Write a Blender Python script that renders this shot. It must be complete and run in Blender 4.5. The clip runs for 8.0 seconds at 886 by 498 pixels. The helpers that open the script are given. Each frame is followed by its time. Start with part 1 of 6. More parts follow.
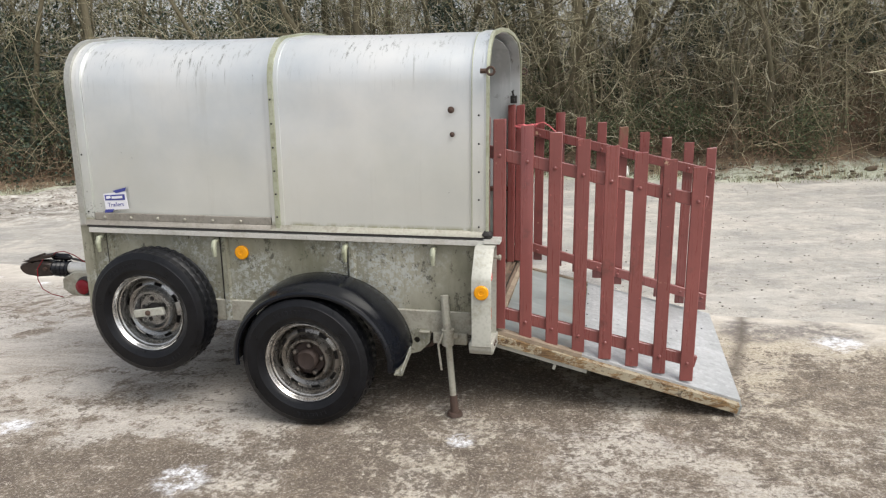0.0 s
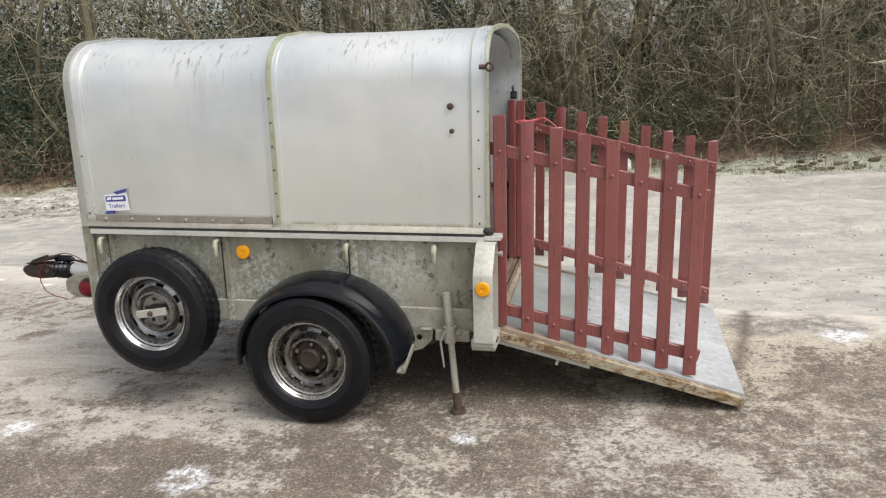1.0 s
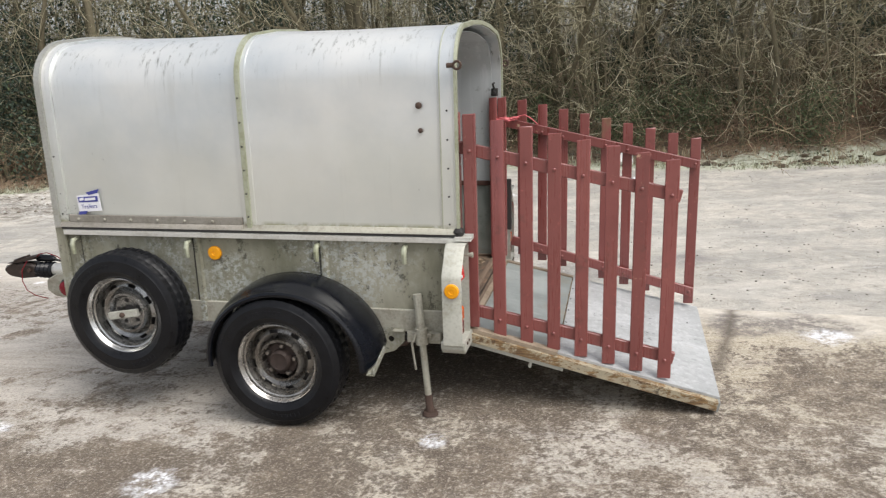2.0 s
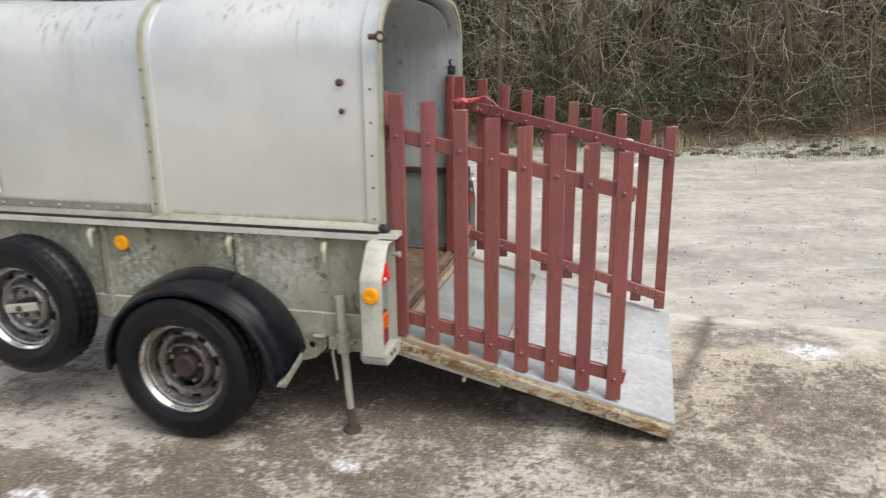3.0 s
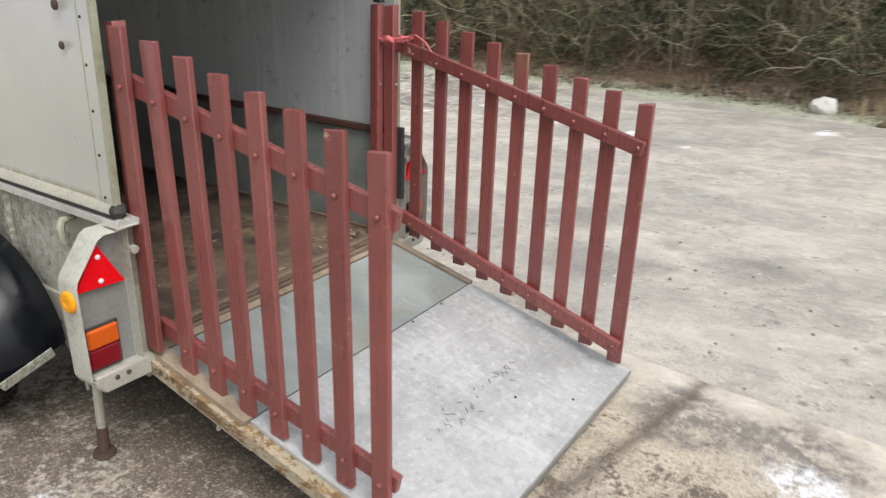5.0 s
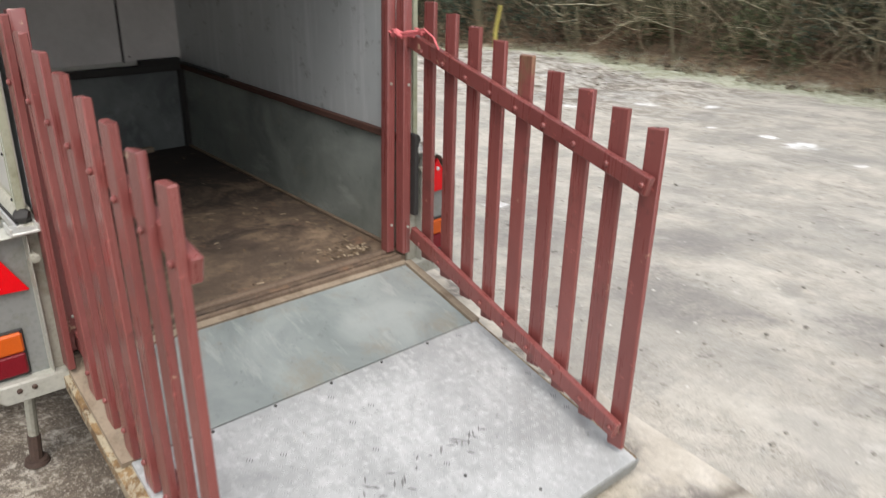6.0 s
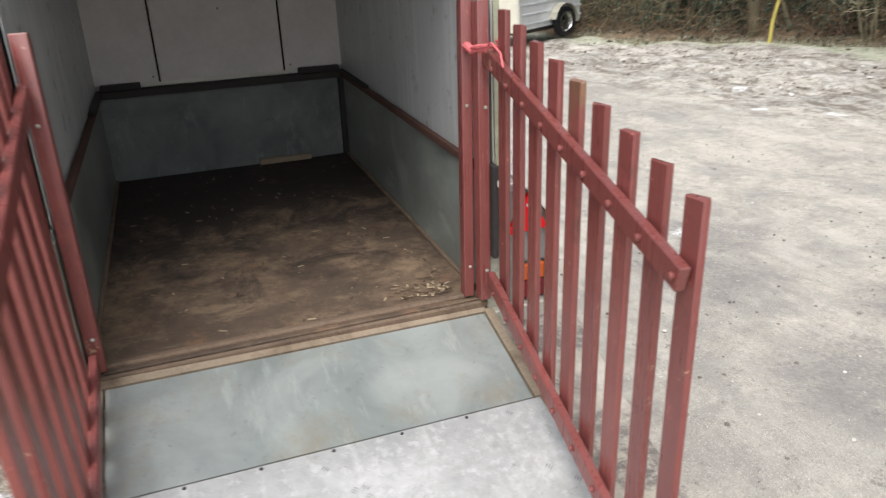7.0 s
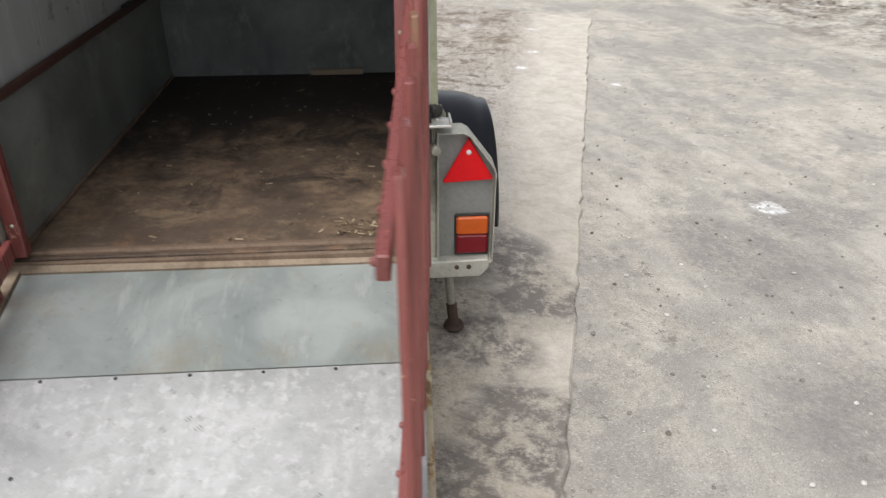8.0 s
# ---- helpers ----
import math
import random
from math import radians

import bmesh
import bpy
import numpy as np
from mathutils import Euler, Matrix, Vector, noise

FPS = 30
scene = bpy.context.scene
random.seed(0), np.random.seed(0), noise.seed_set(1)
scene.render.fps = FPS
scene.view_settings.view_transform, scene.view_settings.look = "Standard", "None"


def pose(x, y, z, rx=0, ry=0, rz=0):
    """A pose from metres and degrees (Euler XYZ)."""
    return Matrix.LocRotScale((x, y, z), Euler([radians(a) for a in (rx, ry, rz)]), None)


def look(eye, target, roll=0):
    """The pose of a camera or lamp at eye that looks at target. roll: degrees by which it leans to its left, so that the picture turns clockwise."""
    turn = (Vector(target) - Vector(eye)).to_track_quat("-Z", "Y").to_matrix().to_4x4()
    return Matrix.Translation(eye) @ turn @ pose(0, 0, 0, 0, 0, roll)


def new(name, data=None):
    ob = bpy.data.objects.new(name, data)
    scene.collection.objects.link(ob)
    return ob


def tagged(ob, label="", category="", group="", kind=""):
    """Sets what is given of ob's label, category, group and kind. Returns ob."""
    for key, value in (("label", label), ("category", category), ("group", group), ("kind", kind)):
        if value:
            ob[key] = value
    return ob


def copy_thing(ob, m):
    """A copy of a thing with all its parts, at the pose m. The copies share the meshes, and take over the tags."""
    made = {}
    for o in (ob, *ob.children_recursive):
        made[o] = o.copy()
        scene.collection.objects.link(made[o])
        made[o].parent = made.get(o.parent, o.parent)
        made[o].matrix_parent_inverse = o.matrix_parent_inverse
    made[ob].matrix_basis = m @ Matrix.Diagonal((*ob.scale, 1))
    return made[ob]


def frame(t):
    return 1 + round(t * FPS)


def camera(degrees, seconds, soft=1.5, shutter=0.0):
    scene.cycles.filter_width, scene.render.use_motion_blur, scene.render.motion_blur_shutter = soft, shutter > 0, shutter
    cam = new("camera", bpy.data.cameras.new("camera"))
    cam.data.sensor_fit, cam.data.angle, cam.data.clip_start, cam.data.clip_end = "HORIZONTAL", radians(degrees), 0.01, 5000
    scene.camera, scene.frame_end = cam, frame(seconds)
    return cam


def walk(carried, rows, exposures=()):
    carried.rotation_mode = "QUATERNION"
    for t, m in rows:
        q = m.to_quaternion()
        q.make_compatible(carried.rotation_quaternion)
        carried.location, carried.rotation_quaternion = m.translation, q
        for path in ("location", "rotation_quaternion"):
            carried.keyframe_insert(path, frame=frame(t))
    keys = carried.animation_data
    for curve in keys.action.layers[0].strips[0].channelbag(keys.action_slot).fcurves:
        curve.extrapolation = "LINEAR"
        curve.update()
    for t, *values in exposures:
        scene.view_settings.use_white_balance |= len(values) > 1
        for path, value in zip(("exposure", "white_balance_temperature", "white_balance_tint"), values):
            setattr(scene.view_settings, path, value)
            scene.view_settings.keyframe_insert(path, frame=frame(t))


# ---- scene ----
cam = camera(62.1, 8.0, soft=1.2, shutter=0.5)
PATH = [
    (0, (0.516, -4.035, 1.61), (0.088, -2.132, 1.168), -3.3),
    (0.5, (0.522, -4.034, 1.608), (0.089, -2.133, 1.162), -3.7),
    (1, (0.527, -4.026, 1.611), (0.089, -2.127, 1.16), -4.1),
    (1.2, (0.532, -4.016, 1.62), (0.089, -2.12, 1.164), -4.2),
    (2.3, (0.789, -3.849, 1.619), (0.31, -1.966, 1.144), -4.3),
    (2.5, (0.834, -3.767, 1.61), (0.352, -1.888, 1.123), -4.0),
    (3, (0.973, -3.442, 1.577), (0.467, -1.577, 1.061), -3.2),
    (3.5, (1.246, -3.076, 1.533), (0.738, -1.223, 0.977), -2.1),
    (4, (1.512, -2.669, 1.548), (0.923, -0.854, 0.95), -1.4),
    (5.3, (2.057, -1.653, 1.544), (0.894, -0.192, 0.83), 0.1),
    (5.5, (2.108, -1.486, 1.52), (0.876, -0.088, 0.793), 0.4),
    (6, (2.207, -1.066, 1.533), (0.802, 0.163, 0.817), -0.3),
    (6.5, (2.247, -0.642, 1.576), (0.579, 0.242, 0.915), -1.7),
    (7, (2.176, -0.233, 1.541), (0.411, 0.378, 0.827), -3.0),
    (7.2, (2.159, -0.069, 1.532), (0.382, 0.474, 0.792), -2.7),
    (7.4, (2.168, 0.088, 1.528), (0.381, 0.55, 0.758), -2.1),
    (7.5, (2.169, 0.182, 1.525), (0.377, 0.584, 0.734), -1.8),
    (7.6, (2.165, 0.272, 1.51), (0.365, 0.617, 0.711), -1.3),
    (7.8, (2.179, 0.452, 1.52), (0.384, 0.67, 0.665), -0.5),
    (8, (2.144, 0.598, 1.51), (0.359, 0.731, 0.617), -0.2),
]
walk(cam, [(t, look(eye, target, roll)) for t, eye, target, roll in PATH], exposures=[(0, 0.44), (4, 0.42), (5.5, 0.42), (7.0, 0.58), (7.5, 0.54), (8, 0.36)])

# ---- light ----
world = bpy.data.worlds.new("sky")
scene.world = world
world.use_nodes = True
wn, wl = world.node_tree.nodes, world.node_tree.links
sky = wn.new("ShaderNodeTexSky")
sky.sky_type, sky.sun_disc = "NISHITA", False
sky.sun_elevation, sky.sun_rotation = radians(56), radians(119)
sky.air_density, sky.dust_density = 1.0, 4.0
pale = wn.new("ShaderNodeHueSaturation")
pale.inputs["Saturation"].default_value = 0.30
wl.new(sky.outputs[0], pale.inputs["Color"])
wl.new(pale.outputs[0], wn["Background"].inputs[0])
wn["Background"].inputs[1].default_value = 0.15

sun_data = bpy.data.lights.new("sun", "SUN")
sun_data.energy, sun_data.angle, sun_data.color = 1.5, radians(42), (1.0, 0.965, 0.92)
sun = new("sun", sun_data)
sun.matrix_world = look((3.8, -2.1, 6.4), (0, 0, 0))


# ---- materials ----
def material(name, rough=0.7, metal=0.0):
    m = bpy.data.materials.new(name)
    m.use_nodes = True
    b = m.node_tree.nodes["Principled BSDF"]
    b.inputs["Roughness"].default_value, b.inputs["Metallic"].default_value = rough, metal
    return m


class Nodes:
    """Short cuts for one material's node tree."""

    def __init__(self, m):
        self.m, self.t = m, m.node_tree
        self.b = self.t.nodes["Principled BSDF"]
        self.co = self.t.nodes.new("ShaderNodeTexCoord").outputs["Object"]

    def link(self, a, b):
        self.t.links.new(a, b)

    def noise(self, scale, detail=6.0, rough=0.6, stretch=(1, 1, 1), distortion=0.0, shift=(0, 0, 0)):
        mp = self.t.nodes.new("ShaderNodeMapping")
        mp.inputs["Scale"].default_value, mp.inputs["Location"].default_value = stretch, shift
        self.link(self.co, mp.inputs["Vector"])
        n = self.t.nodes.new("ShaderNodeTexNoise")
        n.inputs["Scale"].default_value, n.inputs["Detail"].default_value = scale, detail
        n.inputs["Roughness"].default_value, n.inputs["Distortion"].default_value = rough, distortion
        self.link(mp.outputs[0], n.inputs["Vector"])
        return n.outputs["Fac"]

    def cells(self, scale, out="Distance"):
        v = self.t.nodes.new("ShaderNodeTexVoronoi")
        v.inputs["Scale"].default_value = scale
        self.link(self.co, v.inputs["Vector"])
        return v.outputs[out]

    def ramp(self, fac, *stops):
        r = self.t.nodes.new("ShaderNodeValToRGB")
        e = r.color_ramp.elements
        while len(e) < len(stops):
            e.new(0.5)
        for el, (p, c) in zip(e, stops):
            el.position = p
            el.color = (c, c, c, 1) if isinstance(c, (int, float)) else (*c, 1)
        self.link(fac, r.inputs["Fac"])
        return r.outputs["Color"]

    def mix(self, fac, a, b, kind="MIX"):
        x = self.t.nodes.new("ShaderNodeMix")
        x.data_type, x.blend_type = "RGBA", kind
        for s, v in ((x.inputs["Factor"], fac), (x.inputs["A"], a), (x.inputs["B"], b)):
            if isinstance(v, (int, float)):
                s.default_value = v if s.name == "Factor" else (v, v, v, 1)
            elif isinstance(v, tuple):
                s.default_value = (*v, 1)
            else:
                self.link(v, s)
        return x.outputs["Result"]

    def math(self, op, a, b=0.0):
        x = self.t.nodes.new("ShaderNodeMath")
        x.operation = op
        for s, v in zip(x.inputs, (a, b)):
            if isinstance(v, (int, float)):
                s.default_value = v
            else:
                self.link(v, s)
        return x.outputs[0]

    def axis(self, k):
        s = self.t.nodes.new("ShaderNodeSeparateXYZ")
        self.link(self.co, s.inputs[0])
        return s.outputs[k]

    def random(self):
        return self.t.nodes.new("ShaderNodeObjectInfo").outputs["Random"]

    def island(self):
        return self.t.nodes.new("ShaderNodeNewGeometry").outputs["Random Per Island"]

    def colour(self, c):
        if isinstance(c, tuple):
            self.b.inputs["Base Color"].default_value = (*c, 1)
        else:
            self.link(c, self.b.inputs["Base Color"])

    def rough(self, r):
        self.link(r, self.b.inputs["Roughness"])

    def bump(self, height, strength=0.3, distance=0.01):
        u = self.t.nodes.new("ShaderNodeBump")
        u.inputs["Strength"].default_value, u.inputs["Distance"].default_value = strength, distance
        self.link(height, u.inputs["Height"])
        self.link(u.outputs[0], self.b.inputs["Normal"])


def spot(k, x, y, r, wobble):
    """A soft-edged patch round (x, y), 1 inside and 0 outside, with a ragged outline."""
    sx, sy = k.math("SUBTRACT", k.axis(0), x), k.math("SUBTRACT", k.axis(1), y)
    d = k.math("SQRT", k.math("ADD", k.math("MULTIPLY", sx, sx), k.math("MULTIPLY", sy, sy)))
    d = k.math("ADD", d, k.math("MULTIPLY", k.math("SUBTRACT", wobble, 0.5), 2.2 * r))
    return k.ramp(k.math("DIVIDE", d, r), (0.45, 1.0), (0.85, 0.0))


def make_concrete():
    m = material("concrete", 0.85)
    k = Nodes(m)
    big = k.noise(0.45, 4, 0.55, distortion=0.5)
    mid = k.noise(1.7, 13, 0.72, distortion=0.5)
    small = k.noise(6.5, 11, 0.76, distortion=0.3, shift=(4, 7, 0))
    drag = k.noise(4.2, 9, 0.72, stretch=(0.45, 1.9, 1), distortion=0.6, shift=(1, 3, 0))
    fine = k.noise(30, 8, 0.8)
    pit = k.noise(13, 10, 0.84, shift=(6, 3, 0))
    grit = k.noise(120, 4, 0.75)
    base = k.mix(k.ramp(small, (0.36, 0.0), (0.60, 1.0)), (0.36, 0.312, 0.232), (0.61, 0.546, 0.436))
    base = k.mix(k.ramp(k.math("ADD", k.math("MULTIPLY", k.axis(0), -0.3), k.math("MULTIPLY", mid, 0.6)), (0.38, 0.0), (0.75, 0.8)), base, k.mix(k.ramp(drag, (0.38, 0.0), (0.60, 1.0)), (0.53, 0.495, 0.455), (0.31, 0.285, 0.26)))
    base = k.mix(k.ramp(drag, (0.50, 0.0), (0.60, 0.7)), base, k.mix(k.ramp(fine, (0.38, 0.0), (0.62, 1.0)), (0.24, 0.205, 0.17), (0.46, 0.415, 0.36)))
    base = k.mix(k.ramp(big, (0.42, 0.0), (0.6, 0.5)), base, k.mix(k.ramp(small, (0.35, 0.0), (0.62, 1.0)), (0.30, 0.285, 0.27), (0.56, 0.545, 0.525)))
    # trodden oil and droppings thicken the black skin round the ramp and the stand, and spots beneath ramp and body
    # paint in their shade; the slab's far edge stays clean
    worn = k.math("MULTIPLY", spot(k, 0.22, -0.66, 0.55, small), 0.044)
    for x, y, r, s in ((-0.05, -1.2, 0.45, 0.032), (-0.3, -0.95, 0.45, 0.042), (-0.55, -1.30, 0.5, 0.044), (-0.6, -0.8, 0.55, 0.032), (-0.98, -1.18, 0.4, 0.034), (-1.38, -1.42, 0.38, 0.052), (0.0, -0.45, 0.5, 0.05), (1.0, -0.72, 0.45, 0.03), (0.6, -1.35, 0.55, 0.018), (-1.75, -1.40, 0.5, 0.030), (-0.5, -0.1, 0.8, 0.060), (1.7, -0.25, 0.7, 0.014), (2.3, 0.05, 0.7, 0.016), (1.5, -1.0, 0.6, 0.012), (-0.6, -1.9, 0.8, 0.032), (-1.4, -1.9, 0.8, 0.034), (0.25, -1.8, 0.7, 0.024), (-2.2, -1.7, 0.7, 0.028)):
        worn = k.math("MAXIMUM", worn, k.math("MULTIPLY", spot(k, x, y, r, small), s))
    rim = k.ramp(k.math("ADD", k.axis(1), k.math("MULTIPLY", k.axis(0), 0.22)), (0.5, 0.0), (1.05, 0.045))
    # clean patch by the drawbar; the second paints out shade under the spare wheel
    lightened = k.math("MAXIMUM", k.math("MULTIPLY", spot(k, -3.1, -0.1, 1.3, mid), 0.04), k.math("MULTIPLY", spot(k, -1.6, -0.7, 0.8, mid), 0.018))
    lift = k.math("SUBTRACT", k.math("SUBTRACT", worn, rim), lightened)
    dirt = k.math("ADD", k.math("MULTIPLY", mid, 0.42), k.math("ADD", k.math("MULTIPLY", small, 0.30), k.math("ADD", k.math("MULTIPLY", pit, 0.28), lift)))
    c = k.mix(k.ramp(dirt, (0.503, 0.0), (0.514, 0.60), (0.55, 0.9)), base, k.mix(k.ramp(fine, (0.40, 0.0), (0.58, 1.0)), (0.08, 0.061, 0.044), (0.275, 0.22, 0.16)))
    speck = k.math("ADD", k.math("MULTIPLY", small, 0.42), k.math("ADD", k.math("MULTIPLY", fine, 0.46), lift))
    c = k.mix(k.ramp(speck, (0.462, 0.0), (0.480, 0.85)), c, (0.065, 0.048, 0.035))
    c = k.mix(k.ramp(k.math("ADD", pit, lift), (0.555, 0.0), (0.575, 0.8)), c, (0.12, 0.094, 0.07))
    c = k.mix(k.ramp(pit, (0.39, 0.7), (0.415, 0.0)), c, (0.63, 0.57, 0.48))
    crumb = k.noise(55, 5, 0.8, shift=(3, 9, 0))
    c = k.mix(k.math("MULTIPLY", k.ramp(mid, (0.40, 0.25), (0.58, 1.0)), k.ramp(k.math("ADD", crumb, k.math("MULTIPLY", lift, 0.6)), (0.515, 0.0), (0.56, 0.62))), c, (0.13, 0.10, 0.072))
    c = k.mix(k.ramp(crumb, (0.40, 0.40), (0.455, 0.0)), c, (0.64, 0.585, 0.50))
    c = k.mix(k.ramp(grit, (0.36, 0.5), (0.43, 0.0)), c, (0.09, 0.075, 0.06))
    c = k.mix(k.ramp(grit, (0.575, 0.0), (0.63, 0.45)), c, (0.66, 0.61, 0.54))
    # gravel dust swept over the slab's far edge
    dust = k.ramp(k.math("ADD", k.math("ADD", k.axis(1), k.math("MULTIPLY", k.axis(0), 0.22)), k.math("MULTIPLY", k.math("SUBTRACT", mid, 0.5), 0.9)), (0.70, 0.0), (1.05, 0.75))
    c = k.mix(dust, c, k.mix(k.ramp(small, (0.36, 0.0), (0.62, 1.0)), (0.47, 0.43, 0.365), (0.68, 0.64, 0.575)))
    for x, y, r in ((-0.45, 1.2, 0.35), (0.3, 1.0, 0.3), (-0.1, 0.92, 0.32), (0.6, 0.82, 0.34), (0.95, 0.75, 0.25), (-0.9, 1.1, 0.3), (1.4, 0.62, 0.3), (1.85, 0.55, 0.32), (2.4, 0.45, 0.3)):
        c = k.mix(k.math("MULTIPLY", spot(k, x, y, r, mid), k.ramp(k.math("ADD", k.math("MULTIPLY", pit, 0.5), k.math("MULTIPLY", small, 0.5)), (0.44, 0.0), (0.52, 0.85))), c, (0.14, 0.125, 0.118))
    # a filled joint across the slab
    joint = k.math("ABSOLUTE", k.math("ADD", k.math("SUBTRACT", k.math("SUBTRACT", k.axis(0), k.math("MULTIPLY", k.axis(1), 0.23)), 1.21), k.math("MULTIPLY", k.math("SUBTRACT", mid, 0.5), 0.22)))
    side = k.ramp(k.math("ADD", k.axis(1), 1.0), (0.70, 0.0), (0.95, 1.0))
    c = k.mix(k.math("MULTIPLY", side, k.ramp(joint, (0.0, 0.8), (0.06, 0.0))), c, (0.10, 0.082, 0.064))
    white = k.noise(7, 9, 0.8, shift=(9, 2, 0))
    for x, y, r in FROST:
        c = k.mix(k.math("MULTIPLY", spot(k, x, y, r, white), k.ramp(k.math("ADD", k.math("MULTIPLY", small, 0.5), k.math("MULTIPLY", fine, 0.5)), (0.46, 0.0), (0.54, 0.9))), c, (0.80, 0.81, 0.84))
    k.colour(c)
    k.bump(k.mix(0.5, fine, grit), 0.6, 0.010)
    return m


def make_gravel():
    m = material("gravel", 0.9)
    k = Nodes(m)
    big = k.noise(0.35, 5, 0.6, distortion=0.5)
    mid = k.noise(2.2, 9, 0.70)
    small = k.noise(11, 8, 0.78, shift=(2, 5, 0))
    fine = k.noise(45, 5, 0.8)
    grit = k.noise(140, 4, 0.75)
    c = k.mix(k.ramp(small, (0.35, 0.0), (0.66, 1.0)), (0.40, 0.37, 0.32), (0.60, 0.565, 0.505))
    c = k.mix(k.ramp(k.math("ADD", k.math("MULTIPLY", big, 0.45), k.math("MULTIPLY", mid, 0.55)), (0.45, 0.0), (0.57, 0.8)), c, k.mix(small, (0.22, 0.21, 0.19), (0.37, 0.355, 0.325)))
    c = k.mix(k.ramp(k.noise(0.9, 8, 0.7, distortion=0.7, shift=(3, 1, 0)), (0.50, 0.0), (0.60, 0.5)), c, k.mix(small, (0.40, 0.38, 0.335), (0.60, 0.575, 0.52)))
    c = k.mix(k.ramp(fine, (0.54, 0.0), (0.66, 0.55)), c, (0.20, 0.18, 0.15))
    c = k.mix(k.ramp(k.math("ADD", k.math("MULTIPLY", k.noise(17, 9, 0.82, shift=(8, 8, 0)), 0.7), k.math("MULTIPLY", mid, 0.3)), (0.575, 0.0), (0.60, 0.75)), c, (0.12, 0.105, 0.09))
    c = k.mix(k.ramp(k.noise(24, 8, 0.82, shift=(1, 6, 0)), (0.615, 0.0), (0.64, 0.7)), c, (0.74, 0.72, 0.69))
    c = k.mix(k.ramp(k.math("ADD", k.math("MULTIPLY", mid, 0.5), k.math("MULTIPLY", small, 0.5)), (0.575, 0.0), (0.62, 0.4)), c, (0.72, 0.705, 0.68))
    c = k.mix(k.ramp(k.noise(0.8, 7, 0.7, distortion=0.8, shift=(5, 3, 0)), (0.50, 0.0), (0.58, 0.4)), c, k.mix(fine, (0.19, 0.185, 0.175), (0.40, 0.39, 0.365)))
    c = k.mix(k.ramp(k.noise(1.5, 10, 0.74, distortion=0.4, shift=(2, 7, 0)), (0.53, 0.0), (0.59, 0.6)), c, k.mix(fine, (0.21, 0.20, 0.185), (0.34, 0.33, 0.31)))
    c = k.mix(k.ramp(k.noise(9, 9, 0.82, shift=(7, 7, 0)), (0.60, 0.0), (0.63, 0.7)), c, (0.17, 0.155, 0.13))
    c = k.mix(k.ramp(grit, (0.36, 0.7), (0.44, 0.0)), c, (0.19, 0.175, 0.15))
    c = k.mix(k.ramp(grit, (0.58, 0.0), (0.64, 0.7)), c, (0.70, 0.68, 0.64))
    # mottled wheel tracks that run along the yard
    track = k.noise(1.5, 6, 0.62, stretch=(0.42, 1.35, 1), distortion=0.5, shift=(5, 9, 0))
    mottle = k.noise(3.4, 10, 0.76, distortion=0.5, shift=(1, 8, 0))
    c = k.mix(k.ramp(track, (0.36, 0.4), (0.47, 0.0)), c, k.mix(small, (0.50, 0.475, 0.42), (0.70, 0.675, 0.62)))
    c = k.mix(k.ramp(k.math("ADD", k.math("MULTIPLY", track, 0.45), k.math("MULTIPLY", mottle, 0.55)), (0.50, 0.0), (0.58, 0.45)), c, k.mix(fine, (0.18, 0.18, 0.17), (0.38, 0.375, 0.35)))
    c = k.mix(k.ramp(k.noise(6.5, 9, 0.8, shift=(4, 4, 0)), (0.60, 0.0), (0.64, 0.6)), c, (0.13, 0.12, 0.105))
    # damp, trodden patches beside the slab
    for x, y, r in ((-0.9, 2.3, 0.6), (-1.4, 2.9, 0.5), (0.35, 2.2, 0.55), (-0.1, 3.1, 0.45), (1.2, 2.6, 0.4)):
        c = k.mix(k.math("MULTIPLY", spot(k, x, y, r, mid), k.ramp(k.math("ADD", k.math("MULTIPLY", small, 0.5), k.math("MULTIPLY", fine, 0.5)), (0.42, 0.2), (0.54, 0.75))), c, (0.20, 0.19, 0.185))
    # broken rubble and frost heaped before the wood
    heap = k.math("MULTIPLY", k.ramp(k.math("MULTIPLY", k.math("ADD", k.axis(1), k.math("MULTIPLY", mid, 1.6)), 0.1), (0.60, 0.0), (0.72, 1.0)), k.ramp(k.math("MULTIPLY", k.axis(0), -0.1), (0.15, 0.0), (0.4, 1.0)))
    lumps = k.noise(3.2, 10, 0.82, stretch=(1, 1.4, 1), shift=(3, 3, 0))
    # the dark mix is brown debris and the shade in its crevices, painted
    c = k.mix(k.math("MULTIPLY", heap, k.ramp(lumps, (0.43, 0.9), (0.51, 0.0))), c, (0.15, 0.128, 0.104))
    c = k.mix(k.math("MULTIPLY", heap, k.ramp(lumps, (0.54, 0.0), (0.60, 0.6))), c, (0.66, 0.65, 0.63))
    white = k.noise(7, 9, 0.8, shift=(9, 2, 0))
    for x, y, r in ICE:
        c = k.mix(k.math("MULTIPLY", spot(k, x, y, r, white), k.ramp(small, (0.40, 0.2), (0.55, 1.0))), c, (0.84, 0.85, 0.86))
    # frosted grass and moss along the foot of the wood, leaf litter beneath the trees
    foot = k.ramp(k.math("MULTIPLY", k.math("ADD", k.axis(0), 15.0), 0.05), (0.05, 0.175), (0.175, 0.35), (0.225, 0.575), (0.285, 0.85), (0.35, 0.85), (0.525, 0.625), (0.65, 0.54), (0.75, 0.42), (0.85, 0.215))
